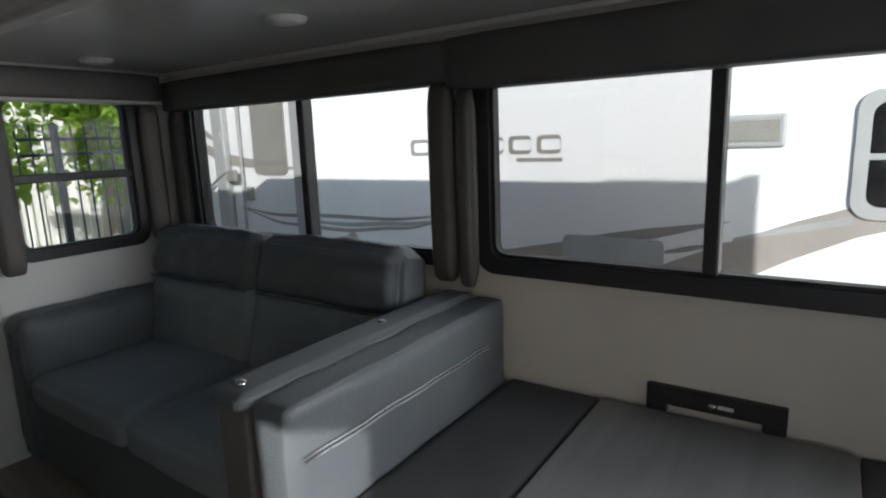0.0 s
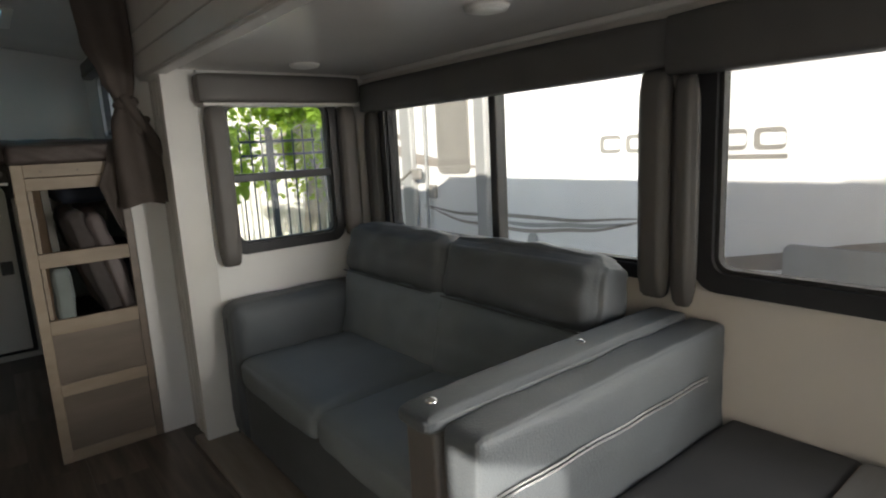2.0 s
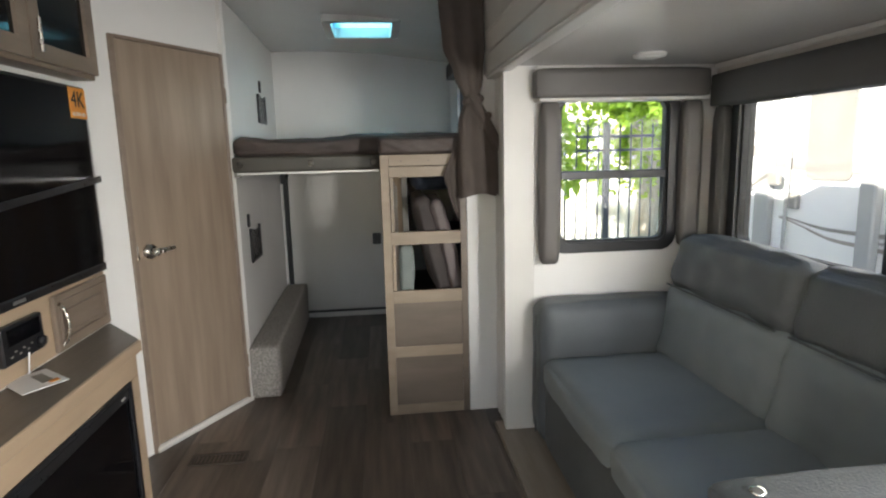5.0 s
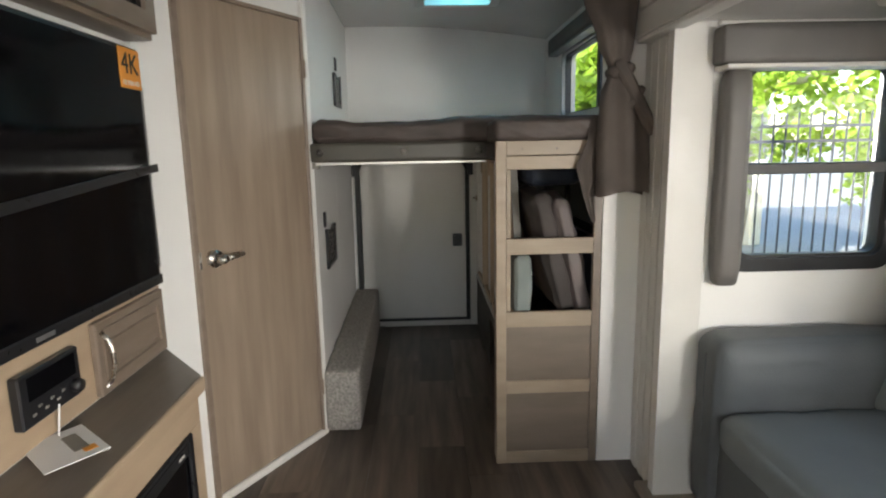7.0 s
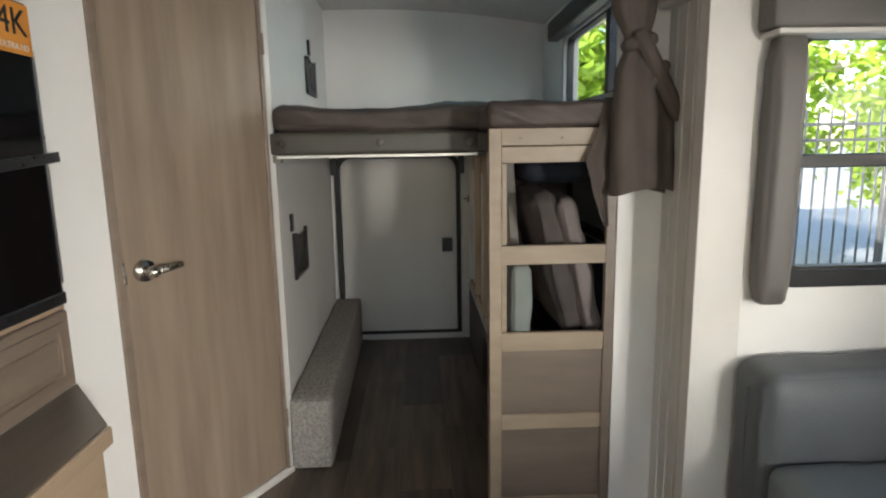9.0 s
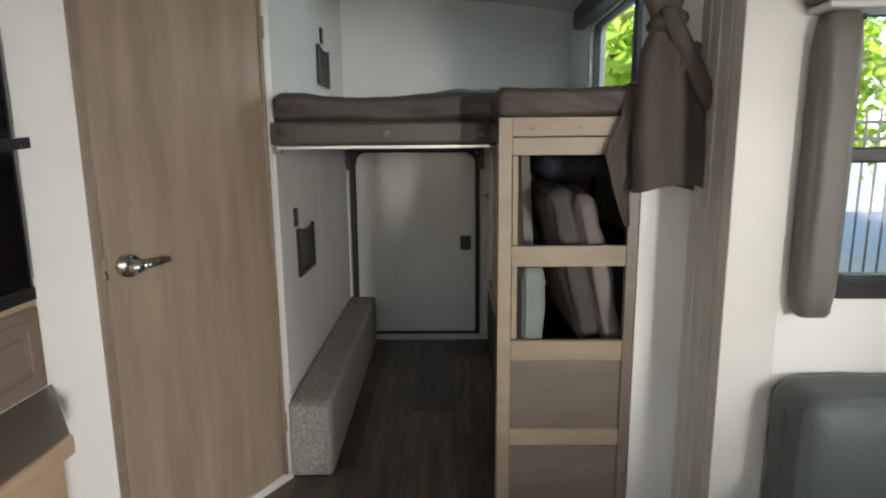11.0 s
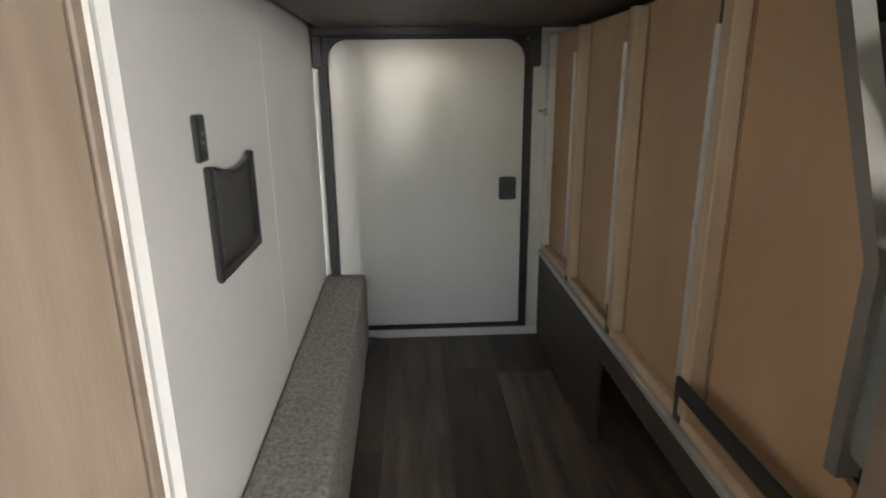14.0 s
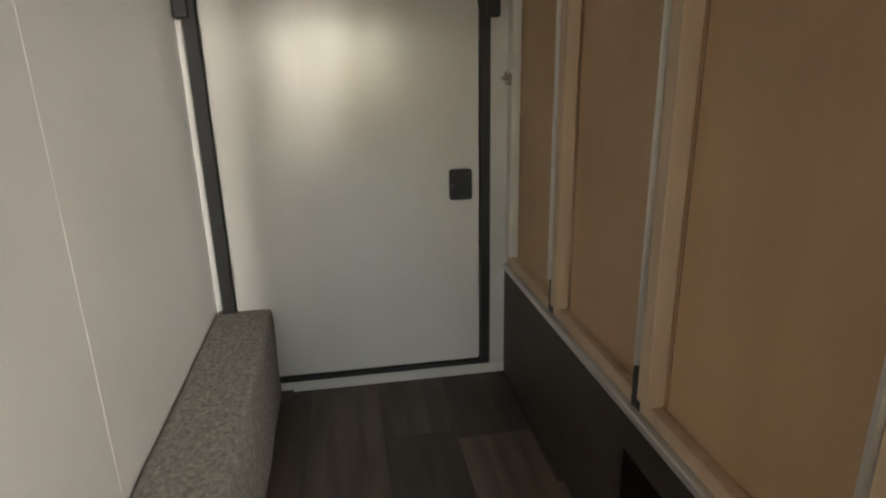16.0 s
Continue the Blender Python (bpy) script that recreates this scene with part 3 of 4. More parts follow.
part("arm_front_seam", cyl((-2.475, 0.947, 0.06), (-2.475, 0.947, 0.6), 0.004, n=8), VINYL, aa)
# near arm: padded panel outside, raised wooden-cored cap inside
ab = part("arm", cushion(-0.815, -0.705, 0.83, 1.775, 0.03, 0.758, 0.018, 0.006, 0.007, 30, 6), VINYL, so, "creased slate vinyl arm panel with a double-stitched seam")
cap = part("arm_cap", cushion(-0.925, -0.815, 0.80, 1.76, 0.735, 0.775, 0.016, 0.006, 0.002, 22, 9), VINYL, so)
part("arm_core", bx((-0.918, -0.82, 0.815, 1.75, 0.03, 0.737), bev=0.008, seg=2), PADDED, so, "brown upright post under the arm cap")
for by in (0.852, 1.334):
    part("button", dome((-0.872, by, 0.779), 0.014, 0.55), CHROME, cap, "shiny tuft button", True)
for zz in (0.632, 0.643):
    part("stitch_seam", tube([Vector((-0.6935 + 0.001 * math.sin(k), 0.86 + 0.06 * k, zz + 0.002 * math.sin(k * 1.7))) for k in range(14)], 0.0028, 6), SILVER, ab, "pale double stitching")

# ---- dinette, folded down as a bed ----
b1 = thing("dinette_bench", (-0.54, 1.3, 0.024), "dark dinette bench base beside the sofa arm", "bench")
part("body", bx((-0.685, -0.40, 0.90, 1.775, 0.026, 0.44), bev=0.004), CAB, b1)
part("cushion", cushion(-0.688, -0.365, 0.88, 1.78, 0.44, 0.482, 0.015, 0.004, 0.002, 12), SEATCLOTH, b1)
b2 = thing("dinette_bench", (0.75, 1.3, 0.024), "dark dinette bench base beyond the table", "bench")
part("body", bx((0.32, 1.25, 0.90, 1.775, 0.026, 0.44), bev=0.004), CAB, b2)
part("cushion", cushion(0.285, 1.28, 0.88, 1.78, 0.44, 0.482, 0.015, 0.004, 0.002, 12), SEATCLOTH, b2)
ta = thing("dinette_table", (-0.04, 1.3, 0.024), "grey oak laminate dinette table lowered between the benches", "table")
part("tabletop", slab("z", 0.462, 0.492, rr(-0.36, 0.28, 0.90, 1.755, 0.03)), TABLE, ta)
part("edge_band", slab("z", 0.464, 0.490, rr(-0.363, 0.283, 0.897, 1.758, 0.032), rr(-0.36, 0.28, 0.90, 1.755, 0.03)), CAB, ta)
for lx in (-0.2, 0.12):
    part("leg", cyl((lx, 1.3, 0.026), (lx, 1.3, 0.462), 0.03), NICKEL, ta, "", True)
br = thing("table_bracket", (-0.05, 1.78, 0.49), "black metal wall bracket for the raised table", "bracket")
part("plate", bx((-0.232, 0.127, SLIDE_BACK - 0.022, SLIDE_BACK - 0.001, 0.51, 0.567), (-0.232, -0.175, SLIDE_BACK - 0.022, SLIDE_BACK - 0.001, 0.487, 0.512), (0.07, 0.127, SLIDE_BACK - 0.022, SLIDE_BACK - 0.001, 0.487, 0.512), bev=0.003), BLACK, br)
part("screw", dome((-0.055, SLIDE_BACK - 0.023, 0.535), 0.012, 0.8), CHROME, br, "", True)
part("badge", bx((-0.04, 0.0, SLIDE_BACK - 0.0245, SLIDE_BACK - 0.022, 0.53, 0.54)), TRIM, br)

# ---- bunk end ----
lbm = cushion(REAR + 0.001, -3.178, LEFT + 0.001, -0.282, 0.001, 0.291, 0.014, 0.002, 0.004, 20)
for v in lbm.verts:
    v.co.y += (v.co.x + 3.178) * SKEW
le = thing("carpeted_ledge", (-3.97, -0.37, 0), "low wheel-arch ledge wrapped in speckled grey carpet", "ledge")
part("body", lbm, CARPET, le)
part("fold_seam", tube([Vector((-3.175, -0.43, 0.284)), Vector((-3.174, -0.36, 0.2845)), Vector((-3.175, -0.292, 0.284))], 0.004, 6), CARPET, le)
ha = thing("luggage_hatch", (REAR, -0.04, 0), "closed white luggage hatch with a black rounded frame", "hatch", "", "structure")
hx = REAR
part("panel", slab("x", hx + 0.002, hx + 0.022, rr(-0.41, 0.312, 0.062, 1.185, 0.075, 6, 0.004)), HATCH, ha)
part("seal_frame", slab("x", hx + 0.001, hx + 0.034, rr(-0.450, 0.346, 0.045, 1.222, 0.10, 6, 0.004), rr(-0.418, 0.319, 0.058, 1.190, 0.075, 6, 0.004)), RUBBER, ha)
part("header", both(bx((hx + 0.001, hx + 0.05, -0.468, 0.372, 1.195, 1.262), bev=0.01, seg=2), bx((hx + 0.001, hx + 0.045, -0.468, -0.43, 1.09, 1.20), (hx + 0.001, hx + 0.045, 0.335, 0.372, 1.09, 1.20), bev=0.004)), BLACK, ha)
part("jamb", bx((hx + 0.001, hx + 0.012, 0.350, 0.416, 0.0, 1.188), bev=0.002), TRIM, ha)
part("sill", bx((hx + 0.001, hx + 0.018, -0.28, 0.418, 0.0, 0.038), bev=0.003), TRIM, ha)
lt = part("latch_plate", slab("x", hx + 0.022, hx + 0.032, rr(0.225, 0.292, 0.588, 0.678, 0.008)), BEZEL, ha)
for sy, sz in ((0.235, 0.665), (0.281, 0.665), (0.235, 0.632), (0.281, 0.600)):
    part("screw", move(dome((0, 0, 0), 0.004, 0.6), Matrix.Translation((hx + 0.032, sy, sz))), CHROME, lt)

# upper bunk
ub = thing("upper_bunk", (-3.9, 0.2, 1.215), "upper bunk platform with a taupe buttoned front board", "bunk bed")
part("platform", bx((REAR + 0.002, -3.185, LEFT + 0.002, RIGHT - 0.002, 1.228, 1.298), bev=0.003), DIM, ub)
fb = part("front_board", cushion(-3.185, -3.155, -0.438, 0.296, 1.226, 1.305, 0.008, 0.003, 0.001, 10), BOARD, ub)
part("edge_strip", bx((-3.20, -3.157, -0.42, 0.298, 1.214, 1.2255), bev=0.002), ALU, ub, "bright aluminium edge strip")
for by in (-0.40, -0.05, 0.268):
    part("button", both(cyl((-3.157, by, 1.266), (-3.148, by, 1.266), 0.017, 0.014, 16), move(dome((0, 0, 0), 0.013, 0.9), Matrix.Translation((-3.148, by, 1.266)))), DULL if by > -0.3 else BOARD, fb, "", True)
part("bracket", bx((-3.21, -3.18, -0.44, -0.41, 1.20, 1.226), bev=0.002), DULL, ub)
ma = thing("mattress", (-3.9, 0.2, 1.30), "thin brown mattress with rumpled ticking on the upper bunk", "mattress")


def sagging(bm, y0, y1, sag, lift):
    """Lets a pad hang in the middle, curl up at its end and pucker along the front."""
    for v in bm.verts:
        f = min(max((v.co.y - y0) / (y1 - y0), 0), 1)
        top = min(max((v.co.z - 1.30) / 0.1, 0), 1)
        v.co.z += -sag * top * math.sin(math.pi * min(f * 1.15, 1)) + lift * f ** 4
        v.co.x += 0.010 * noise.noise(Vector((v.co.y * 5, v.co.z * 30 + v.co.y * 14, 2.0)))
    return bm


part("main_pad", sagging(cushion(REAR + 0.02, -3.155, -0.43, 0.86, 1.304, 1.405, 0.03, 0.010, 0.014, 34, 3), -0.43, 0.30, 0.022, 0.0), MATT, ma)
part("end_pad", sagging(cushion(-3.24, -2.852, 0.30, 0.70, 1.300, 1.380, 0.018, 0.002, 0.007, 26, 7), 0.30, 0.70, 0.006, 0.0), MATT, ma)
part("piping", cyl((-3.152, -0.40, 1.325), (-3.152, 0.29, 1.325), 0.006, n=8), MATT, ma)
part("tag", bx((-3.9, -3.84, 0.02, 0.09, 1.43, 1.434)), PAPER, ma, "small white tag")

# cubby cupboard at the end of the bunk
cb = thing("cubby_cupboard", (-3.0, 0.5, 0), "pale wood open cubby cupboard at the end of the bunks", "cupboard")
CX = -2.858
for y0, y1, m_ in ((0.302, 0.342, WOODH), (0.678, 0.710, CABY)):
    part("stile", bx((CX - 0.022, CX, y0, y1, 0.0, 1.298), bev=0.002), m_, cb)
for z0, z1 in ((1.245, 1.298), (1.192, 1.242), (0.868, 0.930), (0.578, 0.640), (0.302, 0.355), (0.0, 0.05)):
    part("rail", bx((CX - 0.021, CX - 0.001, 0.342, 0.678, z0, z1), bev=0.002), WOODH, cb)
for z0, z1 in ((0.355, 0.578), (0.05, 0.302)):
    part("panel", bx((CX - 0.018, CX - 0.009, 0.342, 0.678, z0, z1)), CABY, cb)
part("side_panel", bx((CX - 0.085, CX - 0.022, 0.304, 0.318, 0.0, 1.226), bev=0.002), CAB, cb)
part("side_lining", bx((CX - 0.10, CX - 0.023, 0.346, 0.362, 0.05, 1.19), bev=0.001), WOODH, cb)
part("side_stile", bx((CX - 0.085, CX - 0.045, 0.3185, 0.345, 0.0, 1.226), bev=0.002), CAB, cb)
for zz in (0.60, 0.89):
    part("shelf", bx((CX - 0.10, CX - 0.022, 0.32, 0.70, zz - 0.01, zz + 0.008), bev=0.001), WOODL, cb)
for sy in (0.40, 0.53):
    part("screw", cyl((CX, sy, 1.268), (CX + 0.004, sy, 1.268), 0.005, n=8), CAB, cb)


def slumped(x0, x1, y0, y1, z0, z1, tilt, mat, label, seed, base, soft=0.03):
    m = Matrix.Translation(base) @ Matrix.Rotation(radians(tilt), 4, "X") @ Matrix.Translation([-c for c in base])
    return solid("bunk_cushion", move(cushion(x0, x1, y0, y1, z0, z1, soft, soft * 0.5, 0.014 if soft > 0.02 else 0.006, 28, seed), m), mat, label, "cushion", "bunk cushions stored behind the cubbies", True)


slumped(-3.45, -2.97, 0.575, 0.655, 0.605, 1.10, 14, UMBER, "dark brown cushion leaning upright behind the open cubbies", 2, (-3.2, 0.62, 0.605), 0.026)
slumped(-3.44, -2.95, 0.640, 0.705, 0.605, 1.075, 12, MAUVE, "creased taupe cushion folded against the dark brown one", 12, (-3.2, 0.66, 0.605), 0.024)
slumped(-3.05, -2.90, 0.385, 0.445, 0.612, 0.85, 0, BLUEGREY, "sage cushion end tucked in the lower cubby", 5, (-3.4, 0.42, 0.615), 0.012)
slumped(-3.95, -3.20, 0.70, 0.84, 0.37, 0.84, 0, NAVY, "dark navy cushion slumped behind the cubbies", 9, (-3.6, 0.74, 0.4))
solid("lower_bunk_roll", cushion(-3.7, -3.12, 0.47, 0.70, 1.115, 1.2, 0.035, 0.006, 0.010, 14, 4), NAVY, "dark rolled pad strapped under the bunk", "pad", smooth=True)
lb = thing("bunk_box", (-3.9, 0.64, 0), "dark brown box base of the folded lower bunk", "bunk base")
part("front_panel", bx((REAR + 0.014, -3.955, 0.398, 0.412, 0.0, 0.357), (-3.955, -3.30, 0.398, 0.412, 0.285, 0.357), (-3.30, -3.08, 0.398, 0.412, 0.0, 0.357)), DIM, lb, "dark panel with an open storage hole")
part("top_board", bx((REAR + 0.014, -3.08, 0.4125, RIGHT - 0.002, 0.34, 0.357)), DIM, lb)
part("top_rail", bx((REAR + 0.014, -3.08, 0.392, 0.43, 0.358, 0.376), bev=0.002), ALU, lb, "dull aluminium rail")
fp = thing("folded_bunk", (-3.9, 0.43, 0.376), "folded-up lower bunk showing plywood, pine battens and aluminium angles", "bunk bed")
part("plywood_panel", slab("y", 0.428, 0.44, [(REAR + 0.02, 0.378), (-3.08, 0.378), (-3.08, 0.54), (-3.116, 0.548), (-3.116, 0.82), (-3.27, 1.2), (REAR + 0.02, 1.2)]), PLY, fp)
part("bottom_batten", bx((REAR + 0.02, -3.08, 0.404, 0.427, 0.378, 0.405), bev=0.002), STUD, fp)
part("end_batten", bx((REAR + 0.02, REAR + 0.06, 0.400, 0.427, 0.406, 1.20), bev=0.002), TRIM, fp)
for sx in (-3.472, -3.895, -4.325):
    st = part("batten", bx((sx, sx + 0.034, 0.395, 0.427, 0.406, 1.195), bev=0.002), STUD, fp)
    an = part("aluminium_angle", bx((sx - 0.030, sx - 0.001, 0.418, 0.427, 0.47, 1.12), (sx - 0.007, sx - 0.001, 0.388, 0.418, 0.47, 1.12)), ALU, fp)
    part("angle_foot", bx((sx - 0.031, sx - 0.001, 0.402, 0.427, 0.378, 0.47), bev=0.002), DARKMET, fp)
    part("angle_head", bx((sx - 0.028, sx - 0.001, 0.404, 0.427, 1.121, 1.197), bev=0.002), DARKMET, fp)
    part("glue_line", bx((sx + 0.041, sx + 0.0423, 0.4270, 0.4283, 0.41, 1.19)), CAB, fp)
part("cross_bar", bx((-3.47, -3.10, 0.384, 0.394, 0.456, 0.490), (-3.13, -3.10, 0.394, 0.427, 0.456, 0.490), bev=0.002), DARKMET, fp)
# dull grey in place of aluminium: the bar's shade is put into its colour
part("edge_bar", slab("y", 0.412, 0.442, [(-3.114, 0.55), (-3.092, 0.55), (-3.092, 0.83), (-3.240, 1.2), (-3.268, 1.2), (-3.114, 0.825)]), DULL, fp)
part("hook", both(bx((-4.735, -4.70, 0.388, 0.40, 0.91, 0.95), bev=0.003), cyl((-4.72, 0.385, 0.93), (-4.70, 0.37, 0.93), 0.006, n=8)), NICKEL, fp)
window("window_5", "y", RIGHT, 1, -4.05, -3.35, 0.86, 1.14, 0.03, label="low window behind the folded bunk")


def net_pocket(x0, x1, z0, z1, label):
    """A sagging mesh pocket on the left wall."""
    t = thing("mesh_pocket", ((x0 + x1) / 2, LEFT, z0), label, "wall pocket", "mesh pockets by the bunks")
    y = left_at((x0 + x1) / 2) + 0.003
    part("side_rail", bx((x0, x0 + 0.016, y + 0.001, y + 0.014, z0, z1), bev=0.003), BEZEL, t)
    part("side_rail", bx((x1 - 0.016, x1, y + 0.001, y + 0.014, z0, z1), bev=0.003), BEZEL, t)
    part("bottom_rail", bx((x0, x1, y + 0.0015, y + 0.0145, z0 - 0.006, z0 + 0.018), bev=0.004), BEZEL, t)
    bm = bmesh.new()
    w = x1 - x0 - 0.032

    def top(u):
        return z1 - 0.018 * math.sin(math.pi * u) - 0.004

    def strand(p, q, r=0.0016):
        d = (q - p).normalized()
        s = Vector((0, 1, 0)).cross(d) * r
        a = [bm.verts.new(p + s), bm.verts.new(q + s), bm.verts.new(q - s), bm.verts.new(p - s)]
        bm.faces.new(a)
    n = 24
    for fam in (1, -1):
        for i in range(-n, n * 2):
            prev = None
            for k in range(0, 13):
                v = k / 12
                u = i / n + fam * v * 0.75
                if 0 <= u <= 1:
                    pt = Vector((x0 + 0.016 + u * w, y + 0.011 + 0.008 * math.sin(math.pi * u), z0 + 0.015 + v * (top(u) - z0 - 0.015)))
                    if prev is not None:
                        strand(prev, pt)
                    prev = pt
                else:
                    prev = None
    part("net", bm, MESH, t)
    part("elastic_rim", tube([Vector((x0 + 0.016 + i / 8 * w, y + 0.014, top(i / 8))) for i in range(9)], 0.004, 6), BEZEL, t)
    return t


net_pocket(-3.708, -3.446, 0.712, 0.905, "black mesh wall pocket beside the lower bunk")
net_pocket(-4.24, -3.995, 1.525, 1.70, "black mesh wall pocket above the upper bunk")


def usb_plate(x, z):
    t = thing("switch_plate", (x, LEFT, z), "small black charging socket plate on the white wall", "socket", "charging sockets by the bunks")
    f = part("plate", bx((x - 0.036, x + 0.0, left_at(x), left_at(x) + 0.011, z - 0.036, z + 0.038), bev=0.003), BEZEL, t)
    for k in (-0.006, 0.008):
        part("port", bx((x - 0.020, x - 0.014, left_at(x) + 0.0112, left_at(x) + 0.0125, z + k - 0.002, z + k + 0.003)), DULL, f)


usb_plate(-3.42, 0.951)
usb_plate(-4.10, 1.755)


def tied_curtain():
    """A gathered curtain pinched by a tie-back; pleats run down it."""
    bm = bmesh.new()
    keys = [(1.98, 0.69, 0.10), (1.78, 0.70, 0.095), (1.64, 0.72, 0.065), (1.535, 0.733, 0.036), (1.44, 0.745, 0.075), (1.30, 0.757, 0.095), (1.10, 0.765, 0.10)]
    rings, n = [], 48
    for s in range(40):
        z = 1.98 - 0.88 * s / 39
        for (za, ya, wa), (zb, yb, wb) in zip(keys, keys[1:]):
            if zb - 1e-9 <= z <= za + 1e-9:
                f = (za - z) / (za - zb)
                f = f * f * (3 - 2 * f)
                yc, w = ya + (yb - ya) * f, wa + (wb - wa) * f
                break
        ring = []
        for i in range(n):
            a = 2 * math.pi * i / n
            pleat = 1 + 0.22 * math.sin(a * 6 + 0.8 * math.sin(z * 6)) * min(1, w / 0.06)
            ring.append(bm.verts.new((-2.80 + math.cos(a) * (0.012 + 0.3 * w) * pleat, yc + math.sin(a) * w * (0.9 + 0.1 * pleat), z + (0.012 * math.sin(a * 2 + 1) if s == 39 else 0))))
        rings.append(ring)
    for r0, r1 in zip(rings, rings[1:]):
        for i in range(n):
            f = bm.faces.new((r0[i], r0[(i + 1) % n], r1[(i + 1) % n], r1[i]))
            f.smooth = True
    return bm


cu = thing("curtain", (-2.80, 0.76, 1.10), "brown privacy curtain gathered by a tie-back", "curtain")
part("drape", tied_curtain(), CURTAIN, cu)
part("tie_back", both(move(cushion(-0.036, 0.036, -0.045, 0.045, -0.02, 0.02, 0.015, 0.004, 0.004, 8), pose(-2.80, 0.737, 1.535, 12, 0, 0)), move(cushion(-0.01, 0.01, -0.075, 0.02, -0.014, 0.014, 0.008, 0.002, 0.003, 8), pose(-2.768, 0.80, 1.46, 55, 0, 0))), CURTAIN, cu)
part("strap", move(cushion(-0.012, 0.012, -0.02, 0.02, -0.14, 0.14, 0.01, 0.004, 0.006, 8), pose(-2.765, 0.79, 1.44, 28, 0, 0)), CURTAIN, cu)
# thin dark sheet over the cupboard corner, narrower towards the bottom
bm = bmesh.new()
edge_l = ((1.385, 0.655), (1.30, 0.640), (1.20, 0.596), (1.14, 0.612), (1.10, 0.622), (1.03, 0.645), (0.99, 0.662))
rows_ = []
for z_, ya in edge_l:
    rows_.append([bm.verts.new((-2.842 + 0.010 * math.sin(k * 1.9 + z_ * 7), ya + ((0.728 if z_ > 1.11 else 0.676) - ya) * k / 8, z_)) for k in range(9)])
for r0, r1 in zip(rows_, rows_[1:]):
    for k in range(8):
        bm.faces.new((r0[k], r0[k + 1], r1[k + 1], r1[k])).smooth = True
ex = bmesh.ops.extrude_face_region(bm, geom=bm.faces[:])
bmesh.ops.translate(bm, vec=(0.005, 0, 0), verts=[g_ for g_ in ex["geom"] if isinstance(g_, bmesh.types.BMVert)])
bmesh.ops.recalc_face_normals(bm, faces=bm.faces)
part("loose_fold", bm, CURTAIN, cu, "thin dark brown sheet over the cupboard corner")
part("track", bx((-2.83, -2.79, 0.2, 0.80, 1.985, 2.005), bev=0.003), TRIM, cu)
bv = thing("valance", (-3.75, 0.84, 1.82), "dark brown padded valance over the bunk window", "valance")
part("box", cushion(-4.30, -3.15, 0.795, RIGHT - 0.002, 1.815, 1.90, 0.012, 0.004, 0.002, 10), CURTAIN, bv)
part("bottom_band", bx((-4.30, -3.15, 0.80, RIGHT - 0.024, 1.805, 1.814), bev=0.002), PADDED, bv)

# ---- TV wall ----
T = TVWALL
tc = thing("media_cabinet", (-1.85, T, 0), "beige media cabinet with a grey counter and electric fire", "cabinet")
part("back_board", bx((-2.50, -1.05, T + 0.001, T + 0.018, 0.66, 0.92), bev=0.002), WOODL, tc)
part("counter", slab("z", 0.622, 0.648, [(-2.535, T + 0.002), (-2.29, -0.622), (-1.05, -0.61), (-1.05, T + 0.002)]), COUNTER, tc)
part("counter_edge", bx((-2.285, -1.05, -0.622, -0.608, 0.604, 0.647), bev=0.004), WOODL, tc)
part("face_frame", bx((-2.27, -1.05, -0.645, -0.626, 0.52, 0.604), (-2.27, -2.20, -0.645, -0.626, 0.0, 0.52), (-1.15, -1.05, -0.645, -0.626, 0.0, 0.52), (-2.20, -1.15, -0.645, -0.626, 0.0, 0.06), bev=0.002), WOODL, tc)
part("end_panel", slab("z", 0.0, 0.622, [(-2.50, T + 0.004), (-2.275, -0.645), (-2.255, -0.645), (-2.48, T + 0.004)]), WOODL, tc)
ef = thing("electric_fire", (-1.67, -0.65, 0.06), "black glass electric fire set in the cabinet", "fireplace")
part("glass_front", bx((-2.19, -1.16, -0.645, -0.630, 0.07, 0.51), bev=0.003), SCREEN, ef)
part("vent", bx((-2.17, -1.18, -0.6295, -0.624, 0.465, 0.50), bev=0.002), BEZEL, ef)
part("frame", bx((-2.198, -2.175, -0.629, -0.620, 0.062, 0.518), (-1.175, -1.152, -0.629, -0.620, 0.062, 0.518), (-2.175, -1.175, -0.629, -0.620, 0.505, 0.518), (-2.175, -1.175, -0.629, -0.620, 0.062, 0.08), bev=0.002), BEZEL, ef)
part("badge", bx((-2.14, -2.11, -0.6238, -0.6225, 0.478, 0.485)), WHITEINK, ef)
sc = thing("small_cupboard", (-2.3, T, 0.66), "taupe raised-panel cupboard door with a nickel pull", "cupboard")
dd = part("door", bx((-2.48, -2.105, T + 0.019, T + 0.036, 0.668, 0.862), bev=0.003), CAB, sc)
part("moulding", slab("y", T + 0.036, T + 0.042, rr(-2.455, -2.13, 0.69, 0.84, 0.004, 2), rr(-2.435, -2.15, 0.71, 0.82, 0.004, 2)), CAB, dd)
part("raised_panel", bx((-2.42, -2.165, T + 0.0362, T + 0.041, 0.725, 0.805), bev=0.004), CAB, dd)
hb = [Vector((-2.125, T + 0.038 + 0.026 * math.sin(math.pi * i / 8) ** 0.6, 0.69 + 0.145 * i / 8)) for i in range(9)]
part("handle", tube(hb, 0.0055), NICKEL, dd, "bowed brushed nickel pull", True)
uc = thing("upper_cabinet", (-1.8, T, 1.60), "taupe overhead cabinets with glazed doors above the television", "cabinet")
part("body", bx((-2.48, -1.05, T + 0.001, -0.745, 1.60, 2.02), bev=0.002), CAB, uc)
